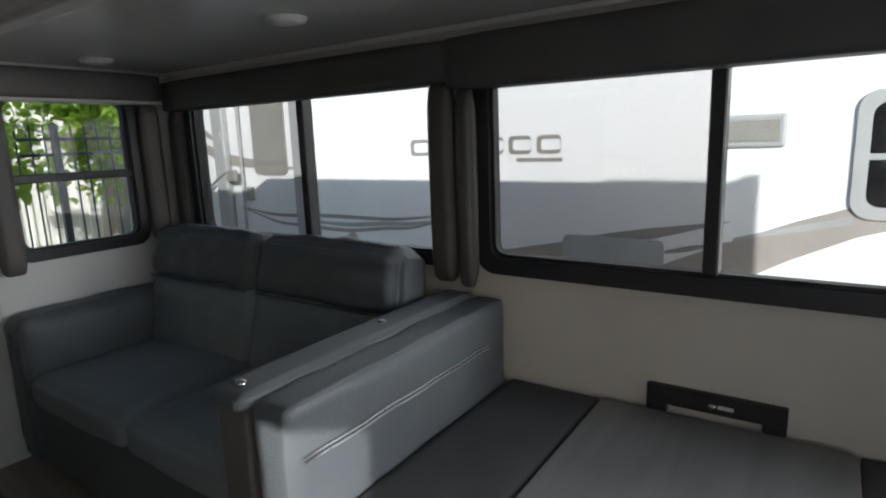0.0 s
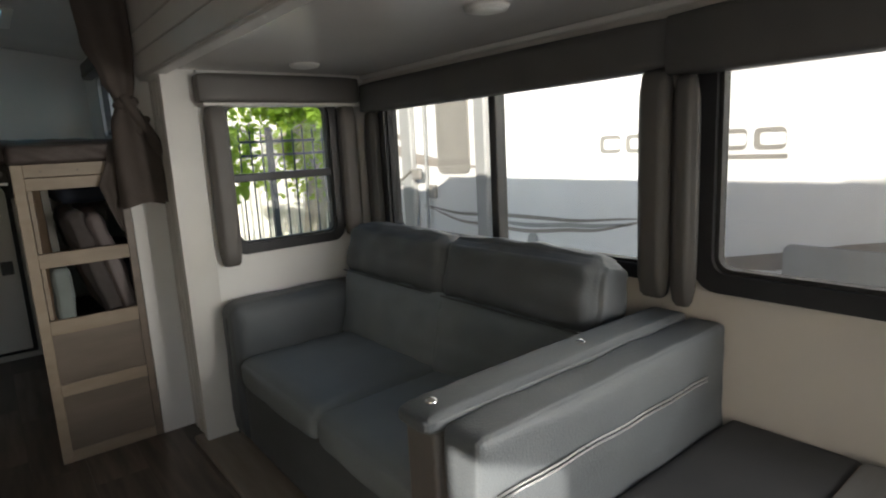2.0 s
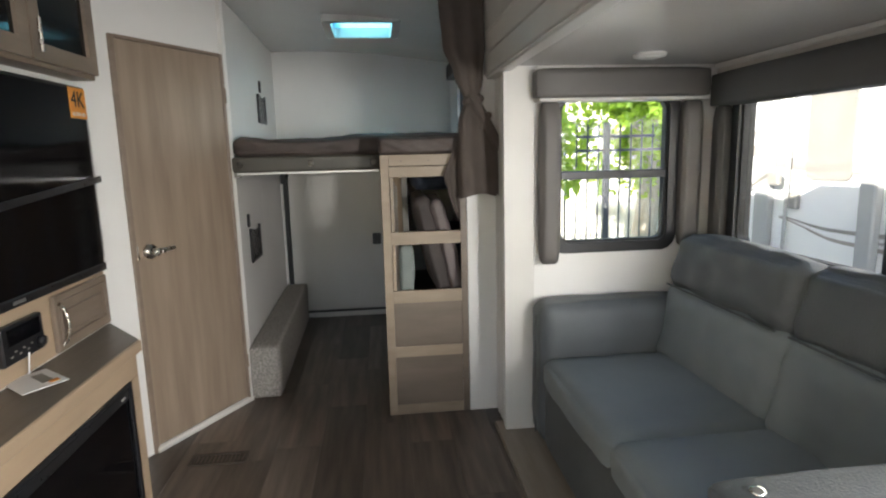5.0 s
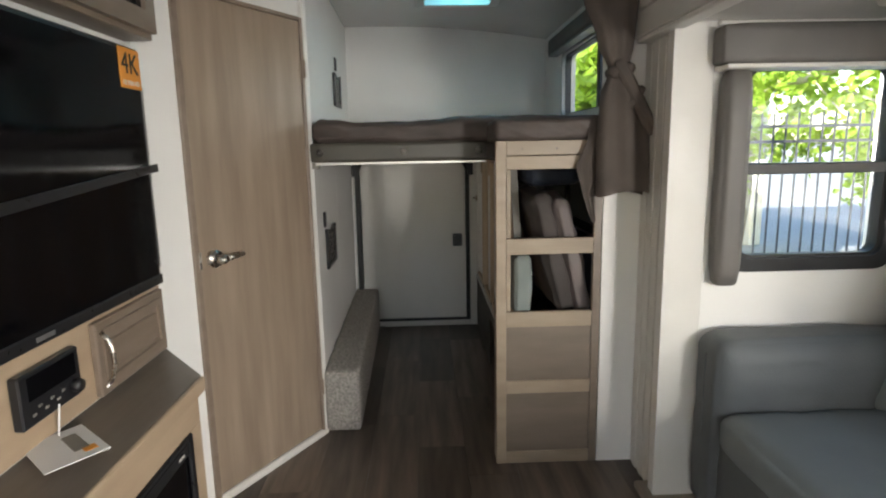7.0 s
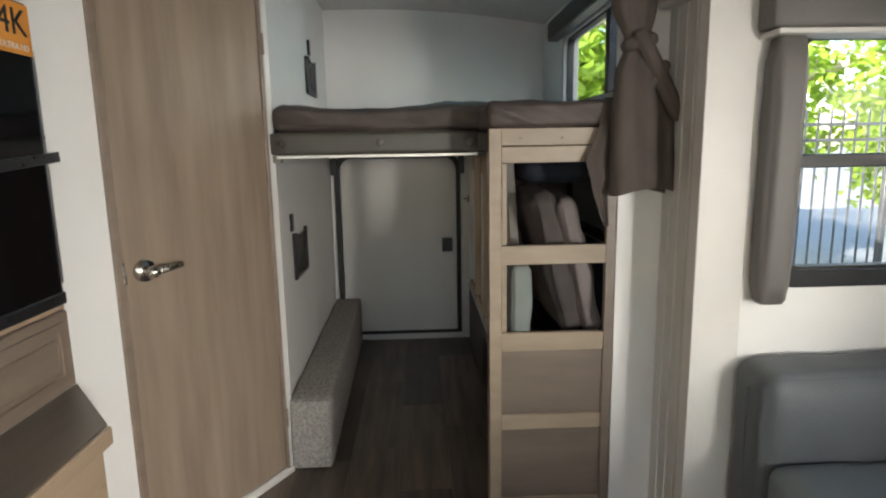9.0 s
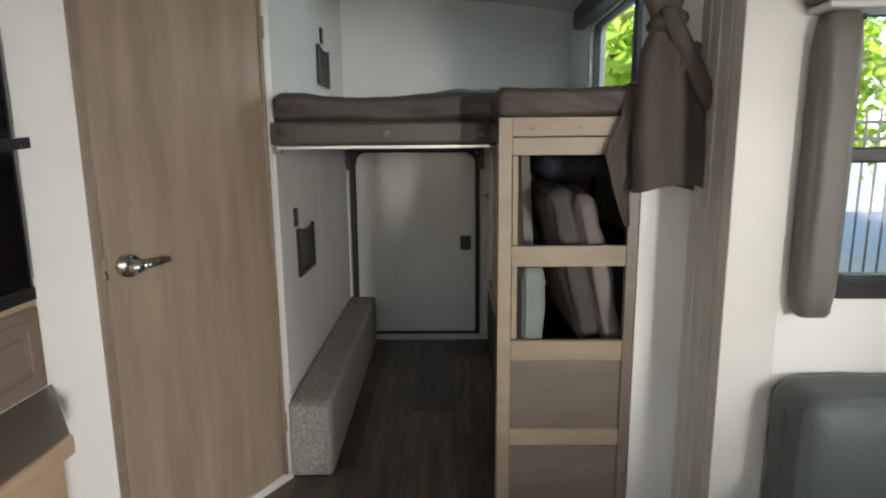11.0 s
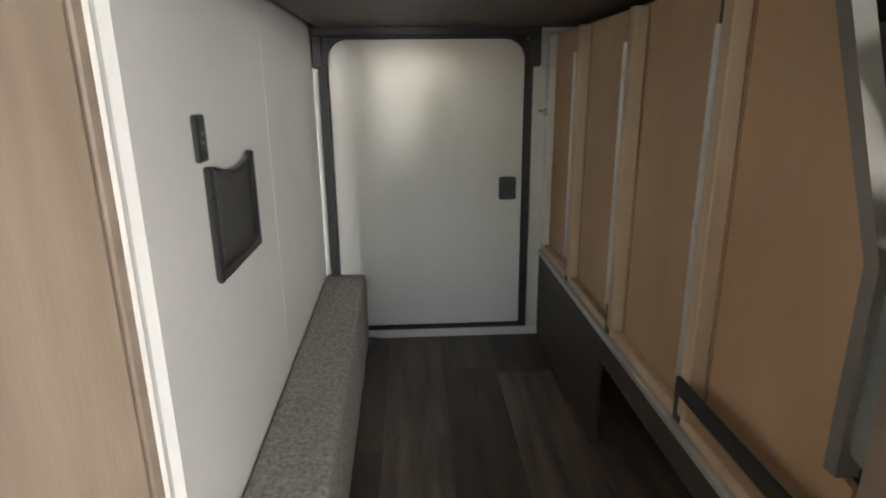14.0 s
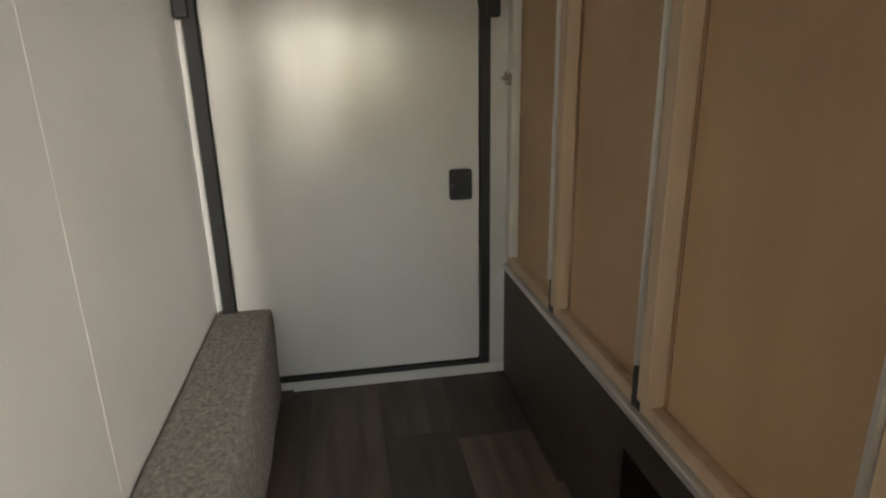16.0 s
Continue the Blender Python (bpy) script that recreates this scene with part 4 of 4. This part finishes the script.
for a, b in ((-2.47, -2.06), (-2.05, -1.62), (-1.61, -1.10)):
    d2 = part("door", slab("y", -0.744, -0.726, rr(a, b, 1.615, 1.99, 0.004, 2), rr(a + 0.055, b - 0.055, 1.67, 1.935, 0.004, 2)), CAB, uc)
    part("glass_panel", bx((a + 0.05, b - 0.05, -0.742, -0.738, 1.665, 1.94)), SCREEN, d2, "dark glass panel")
    part("handle", cyl((b - 0.025, -0.712, 1.64), (b - 0.025, -0.712, 1.74), 0.006, n=8), NICKEL, d2)
tv = thing("television", (-1.85, T, 0.88), "large black flat-screen television on the wall", "television")
TX0, TX1, TZ0, TZ1 = -2.458, -1.27, 0.885, 1.572
part("back", bx((TX0 + 0.04, TX1 - 0.04, T + 0.001, T + 0.03, TZ0 + 0.03, TZ1 - 0.03)), BEZEL, tv)
part("case", bx((TX0, TX1, T + 0.03, T + 0.048, TZ0, TZ1), bev=0.004), BEZEL, tv)
scr = part("screen", bx((TX0 + 0.012, TX1 - 0.012, T + 0.048, T + 0.0495, TZ0 + 0.03, TZ1 - 0.012)), SCREEN, tv, "glossy switched-off screen")
part("lower_bezel", bx((TX0, TX1, T + 0.048, T + 0.054, TZ0, TZ0 + 0.03), bev=0.003), BEZEL, tv)
part("side_edge", bx((TX0 - 0.003, TX0, T + 0.034, T + 0.05, TZ0 + 0.05, TZ1 - 0.1)), SILVER, tv)
part("logo", bx((-1.93, -1.87, T + 0.054, T + 0.0555, TZ0 + 0.010, TZ0 + 0.020)), SILVER, tv)
part("strap", move(bx((-0.75, 0.75, 0, 0.004, -0.012, 0.012), bev=0.001), pose(-1.75, T + 0.052, 1.17, 0, 5, 0)), BEZEL, tv, "dark retaining strap across the screen")
stk = part("sticker", bx((TX0 + 0.004, TX0 + 0.118, T + 0.0497, T + 0.0515, TZ1 - 0.115, TZ1 - 0.006)), ORANGE, tv, "orange resolution sticker")
tx = Matrix.Translation((TX0 + 0.061, T + 0.052, TZ1 - 0.05)) @ Matrix.Rotation(math.pi, 4, "Z") @ Matrix.Rotation(math.pi / 2, 4, "X")
words("4K", 0.08, tx, INK, tv)
tx = Matrix.Translation((TX0 + 0.061, T + 0.052, TZ1 - 0.1)) @ Matrix.Rotation(math.pi, 4, "Z") @ Matrix.Rotation(math.pi / 2, 4, "X")
words("ULTRA HD", 0.019, tx, WHITEINK, tv)
st = thing("stereo", (-1.92, T + 0.018, 0.72), "black stereo panel with a display, buttons and knob", "stereo")
part("body", bx((-2.02, -1.815, T + 0.019, T + 0.042, 0.722, 0.838), bev=0.004), BEZEL, st)
part("display", bx((-2.0, -1.84, T + 0.042, T + 0.0435, 0.778, 0.828)), SCREEN, st)
part("knob", cyl((-1.99, T + 0.042, 0.752), (-1.99, T + 0.06, 0.752), 0.016, 0.014, 20), BEZEL, st, "", True)
for i in range(6):
    part("button", bx((-1.955 + 0.02 * i, -1.945 + 0.02 * i, T + 0.042, T + 0.0445, 0.755 - 0.012 * (i % 2), 0.760 - 0.012 * (i % 2))), DULL, st)
pp = thing("instruction_card", (-1.9, -0.70, 0.65), "white instruction leaflet lying on the counter on a string", "leaflet")
part("card", move(bx((-0.09, 0.09, -0.06, 0.06, 0, 0.002)), pose(-1.857, -0.741, 0.666, 3, -2, 47)), PAPER, pp)
part("printed_block", move(bx((-0.05, 0.045, 0.005, 0.035, 0.002, 0.003)), pose(-1.857, -0.741, 0.666, 3, -2, 47)), GREYDECAL, pp)
part("orange_mark", move(bx((0.04, 0.065, 0.02, 0.045, 0.002, 0.003)), pose(-1.857, -0.741, 0.666, 3, -2, 47)), ORANGE, pp)
part("string", cyl((-1.91, -0.785, 0.668), (-1.925, T + 0.045, 0.735), 0.002, n=6), PAPER, pp)
fv = thing("floor_vent", (-2.55, -0.45, 0), "dark brown metal floor register near the angled door", "floor vent")
part("frame", slab("z", 0.0005, 0.006, rr(-2.602, -2.503, -0.575, -0.333, 0.008, 2), rr(-2.588, -2.517, -0.560, -0.348, 0.004, 2)), DIM, fv)
for i in range(12):
    part("slat", bx((-2.588, -2.517, -0.556 + 0.0175 * i, -0.547 + 0.0175 * i, 0.001, 0.004)), DIM, fv)

# ---- outside ----
GZ = -0.75
structure("ground", bx((-400, 400, -400, 400, GZ - 0.2, GZ)), GROUND, "dusty gravel ground of the sales yard", "ground")
TY = 3.6
tr = thing("travel_trailer", (0, TY, GZ), "white travel trailer parked alongside with grey swoosh decals", "trailer")
part("wall", bx((-5.25, 7.0, TY, TY + 2.4, GZ + 0.35, 2.9), bev=0.04, seg=2), GEL, tr)
part("underbelly", bx((-4.2, 6.8, TY + 0.1, TY + 2.3, GZ + 0.2, GZ + 0.35)), TRGREY, tr)
for wx in (1.9, 2.7):
    wh = part("wheel", cyl((wx, TY + 0.05, GZ + 0.34), (wx, TY + 0.3, GZ + 0.34), 0.34, n=28), RUBBER, tr)
    part("rim", cyl((wx, TY + 0.04, GZ + 0.34), (wx, TY + 0.06, GZ + 0.34), 0.19, n=20), SILVER, wh)


def ribbon(pts, half, mat, name="decal", proud=0.004):
    """A tapering painted stripe on the trailer's side."""
    bm = bmesh.new()
    n = 24
    row = []
    for i in range(n + 1):
        t = i / n * (len(pts) - 1)
        k = min(int(t), len(pts) - 2)
        f = t - k
        x = pts[k][0] + (pts[k + 1][0] - pts[k][0]) * f
        z_ = pts[k][1] + (pts[k + 1][1] - pts[k][1]) * (f * f * (3 - 2 * f))
        w = half * math.sin(math.pi * (0.04 + 0.92 * i / n)) ** 0.7
        row.append((bm.verts.new((x, TY - proud, z_ - w)), bm.verts.new((x, TY - proud, z_ + w))))
    for (a, b), (c, d) in zip(row, row[1:]):
        bm.faces.new((a, c, d, b))
    return part(name, bm, mat, tr)


# lettering of the maker is left as plain blocks
for i in range(6):
    x = -2.46 + i * 0.205
    part("lettering_block", slab("y", TY - 0.005, TY - 0.001, rr(x, x + 0.165, 1.175, 1.295, 0.03, 3), rr(x + 0.03, x + 0.165, 1.20, 1.27, 0.02, 3)), GREYDECAL, tr)
part("lettering_block", bx((-1.58, -1.26, TY - 0.005, TY - 0.001, 1.125, 1.15)), GREYDECAL, tr)


def blade(pts, mat, name="decal", proud=0.004):
    """A painted stripe with given lower and upper edges (x, z0, z1)."""
    bm = bmesh.new()
    row = [(bm.verts.new((x, TY - proud, a)), bm.verts.new((x, TY - proud, b))) for x, a, b in pts]
    for (a, b), (c, d) in zip(row, row[1:]):
        bm.faces.new((a, c, d, b))
    return part(name, bm, mat, tr)


blade([(-5.24, 1.36, 1.44), (-5.0, 1.23, 1.33), (-4.7, 1.12, 1.23), (-4.3, 1.09, 1.17), (-3.9, 1.08, 1.11), (-3.46, 1.068, 1.072)], BROWNDECAL)
blade([(-5.24, 1.56, 1.63), (-5.0, 1.40, 1.48), (-4.76, 1.31, 1.315)], BROWNDECAL)
ribbon([(-4.55, 0.712), (-4.0, 0.665), (-3.3, 0.685), (-2.75, 0.685), (-2.1, 0.735)], 0.016, GREYDECAL)
ribbon([(-4.55, 0.70), (-3.9, 0.59), (-3.2, 0.57), (-2.6, 0.62), (-2.0, 0.73)], 0.016, BROWNDECAL)
ribbon([(-3.7, 0.63), (-3.2, 0.62), (-2.6, 0.655), (-2.2, 0.69)], 0.018, TRGREY)
blade([(-1.95, 0.44, 0.47), (-1.3, 0.50, 0.60), (-0.95, 0.60, 0.685), (-0.7, 0.66, 0.73), (-0.28, 0.785, 0.79)], BROWNDECAL)
blade([(-0.72, 0.565, 0.57), (-0.5, 0.60, 0.635), (-0.25, 0.675, 0.68)], GREYDECAL, proud=0.006)
blade([(-1.1, 0.10, 0.36), (-0.62, 0.26, 0.52), (-0.30, 0.41, 0.665), (0.02, 0.60, 0.80), (0.30, 0.74, 0.90), (1.3, 1.05, 1.12)], BROWNDECAL)
blade([(-0.26, 0.685, 0.70), (0.0, 0.74, 0.775), (0.27, 0.80, 0.845)], TRGREY, proud=0.006)
vt = part("vent_cover", bx((-0.36, -0.04, TY - 0.03, TY, 1.19, 1.36), bev=0.015, seg=2), TRGREY, tr)
part("louvre", bx((-0.33, -0.07, TY - 0.034, TY - 0.03, 1.22, 1.33), bev=0.004), GREYDECAL, vt)
wf = part("window", slab("y", TY - 0.02, TY - 0.001, rr(0.25, 1.3, 0.83, 1.45, 0.09), rr(0.31, 1.24, 0.89, 1.39, 0.06)), TRGREY, tr)
part("meeting_rail", bx((0.31, 1.24, TY - 0.018, TY - 0.011, 1.12, 1.15)), TRGREY, wf)
part("pane", bx((0.28, 1.27, TY - 0.010, TY - 0.006, 0.86, 1.42)), SCREEN, wf)
part("storage_door", slab("y", TY - 0.02, TY - 0.001, rr(-1.25, -0.62, 0.42, 0.66, 0.04)), TRGREY, tr)
part("grab_rail", both(cyl((-2.9, TY - 0.05, 0.40), (-2.1, TY - 0.05, 0.34), 0.02, n=10), cyl((-2.9, TY - 0.05, 0.40), (-2.95, TY, 0.33), 0.02, n=10)), SILVER, tr, "", True)
part("outlet_cap", cyl((-3.1, TY - 0.02, 0.51), (-3.1, TY, 0.51), 0.05, n=16), TRGREY, tr)
# front corner: ribbed cap, entry window and ladder-like trims
part("awning_post", bx((-4.80, -4.62, TY - 0.07, TY - 0.002, -0.2, 2.6), bev=0.012), TRGREY, tr)
part("awning_post", bx((-3.70, -3.56, TY - 0.07, TY - 0.002, -0.2, 2.6), bev=0.012), TRGREY, tr)
part("awning_arm", cyl((-4.44, TY - 0.04, 0.2), (-4.41, TY - 0.04, 2.5), 0.016, n=10), TRGREY, tr)
part("brace", cyl((-5.1, TY - 0.05, 0.82), (-4.62, TY - 0.08, 1.06), 0.014, n=8), GREYDECAL, tr)
part("pivot", bx((-4.58, -4.44, TY - 0.12, TY - 0.072, 0.97, 1.08), bev=0.02, seg=2), GREYDECAL, tr)
part("lock_box", bx((-4.40, -4.31, TY - 0.05, TY - 0.002, 0.79, 0.92), bev=0.015, seg=2), GREYDECAL, tr)
part("entry_window", slab("y", TY - 0.02, TY - 0.001, rr(-4.27, -3.83, 1.03, 1.95, 0.06)), GREYDECAL, tr, "grey rounded entry door window")

bd = structure("backdrop", bx((-12.0, -11.8, 1.0, 6.7, GZ, 2.5), bev=0.02), SIDING, "cream ribbed siding of a building beyond the fence", "wall")
for i in range(28):
    part("rib", bx((-11.802, -11.77, 1.05 + 0.2 * i, 1.10 + 0.2 * i, GZ, 2.48)), SIDING, bd)
# fence and trees beyond the end window
fe = thing("fence", (-8.0, 2.5, GZ), "black iron picket fence along the yard", "fence")
pm = None
for i in range(62):
    y = -2.0 + 0.158 * i
    if pm is None:
        pm = part("picket", both(bx((-8.01, -7.99, y - 0.009, y + 0.009, GZ, 1.60)), cyl((-8, y, 1.60), (-8, y, 1.66), 0.016, 0.0, 6)), IRON, fe)
        y_first = y
    else:
        o = new("picket", pm.data)
        o.parent = fe
        o.matrix_parent_inverse = Matrix.Translation(-fe.location)
        o.location = (0, y - y_first, 0)
for y in (-1.32, 1.08, 3.48, 5.88):
    part("post", bx((-8.035, -7.965, y - 0.035, y + 0.035, GZ, 1.66), bev=0.006), IRON, fe)
for zr in (GZ + 0.15, 1.275, 1.465):
    part("rail", bx((-8.02, -7.98, -2.1, 7.9, zr - 0.02, zr + 0.02)), IRON, fe)


def limb(bm, p, q, r0, r1):
    p, q = Vector(p), Vector(q)
    d = (q - p).normalized()
    a = d.orthogonal().normalized()
    b = d.cross(a)
    r = [[bm.verts.new(c + (a * math.cos(k * math.pi / 4) + b * math.sin(k * math.pi / 4)) * rad) for k in range(8)] for c, rad in ((p, r0), ((p + q) / 2 + a * r0 * 0.3, (r0 + r1) / 2), (q, r1))]
    for u, v in zip(r, r[1:]):
        for k in range(8):
            f = bm.faces.new((u[k], u[(k + 1) % 8], v[(k + 1) % 8], v[k]))
            f.smooth = True


def tree(base, fork, girth, limbs, leaves, seed, label, low=-0.6):
    """A trunk up to the fork, main limbs to the given offsets, twigs and drooping sprays of leaves."""
    rnd = random.Random(seed)
    t = thing("tree", base, label, "tree")
    b = Vector(base)
    bm = bmesh.new()
    f0 = b + Vector(fork)
    limb(bm, b, f0, girth * 1.15, girth * 0.9)
    tips = []
    for off in limbs:
        q = f0 + Vector(off)
        mid = f0.lerp(q, 0.5) + Vector((rnd.uniform(-0.1, 0.1), 0, rnd.uniform(-0.05, 0.15)))
        limb(bm, f0, mid, girth * 0.55, girth * 0.42)
        limb(bm, mid, q, girth * 0.42, girth * 0.2)
        for k in range(9):
            p = f0.lerp(q, rnd.uniform(0.25, 1.0))
            q2 = p + Vector((rnd.uniform(-1, 1), rnd.uniform(-1, 1), rnd.uniform(low * 2, 0.8))) * 0.95
            limb(bm, p, q2, 0.018, 0.005)
            tips.append((p, q2))
    part("trunk", bm, BARK, t)
    vs, fs = [], []
    for _ in range(leaves // 7):
        p, q = rnd.choice(tips)
        h = p + (q - p) * rnd.random() ** 0.6 + Vector([rnd.gauss(0, 0.10) for _ in range(3)])
        for _ in range(7):
            c = h + Vector([rnd.gauss(0, 0.085) for _ in range(3)])
            u = Vector((rnd.gauss(0, 1), rnd.gauss(0, 1), rnd.gauss(-0.4, 0.7))).normalized()
            w = u.cross(Vector((rnd.gauss(0, 1), rnd.gauss(0, 1), rnd.gauss(0, 1)))).normalized()
            n = u.cross(w)
            s = rnd.uniform(0.045, 0.085)
            i = len(vs)
            vs += [c - u * s, c - u * s * 0.2 + w * s * 0.75 + n * s * 0.25, c + u * s * 0.55 + w * s * 0.4 + n * s * 0.15, c + u * s, c + u * s * 0.55 - w * s * 0.4 + n * s * 0.15, c - u * s * 0.2 - w * s * 0.75 + n * s * 0.25]
            fs += [(i, i + 3, i + 2, i + 1), (i, i + 5, i + 4, i + 3)]
    me = bpy.data.meshes.new("crown")
    me.from_pydata(vs, [], fs)
    me.materials.append(LEAF)
    o = new("crown", me)
    o.parent = t
    o.matrix_parent_inverse = Matrix.Translation(-t.location)
    tagged(o, "", "", "", "stuff")


tree((-9.3, 4.62, GZ), (0.0, 0.2, 2.70), 0.19, ((0.3, -1.35, 0.15), (0.1, 1.9, 0.55), (0.2, 0.3, 1.6), (-0.6, -0.9, 1.3), (0.9, -0.8, 0.9), (0.7, -1.0, -0.5)), 5000, 3,
     "leafy tree with a thick pale trunk behind the fence")
tree((-7.0, 1.35, GZ), (0.0, 0.05, 2.2), 0.10, ((0.5, -0.6, 0.5), (0.2, 0.5, 0.6), (0.1, 0.0, 1.3), (-0.5, -0.6, 0.9), (0.6, 0.2, 0.9)), 6000, 8, "leafy green tree beside the iron fence")
tree((-9.6, 7.9, GZ), (0.0, -0.1, 2.1), 0.13, ((0.6, -1.2, 0.5), (0.4, 0.9, 0.7), (0.1, -0.3, 1.6), (0.9, -0.6, 0.2), (-0.5, 0.6, 1.2)), 7000, 12, "bright green tree beside the yard fence", -0.8)

# ---- floor planks ----
rp = random.Random(5)
plank_meshes = {}
for r in range(10):
    y0 = -1.018 + 0.2 * r
    wide = 0.1994 if r < 9 else 0.078
    x = REAR - rp.random() * 0.9
    while x < 1.6:
        L = rp.choice((0.72, 0.91, 1.1))
        a, b = max(x, REAR + 0.001), min(x + L, 1.6)
        if b - a > 0.02:
            key = (round(b - a, 4), wide)
            if key not in plank_meshes:
                bm = bx((0, b - a - 0.0007, 0, wide, -0.006, 0.0), bev=0.0003)
                me = bpy.data.meshes.new("plank")
                bm.to_mesh(me)
                bm.free()
                me.materials.append(PLANK)
                plank_meshes[key] = me
            o = new("plank", plank_meshes[key])
            o.parent = floor
            o.location = (a, y0, 0)
        x += L
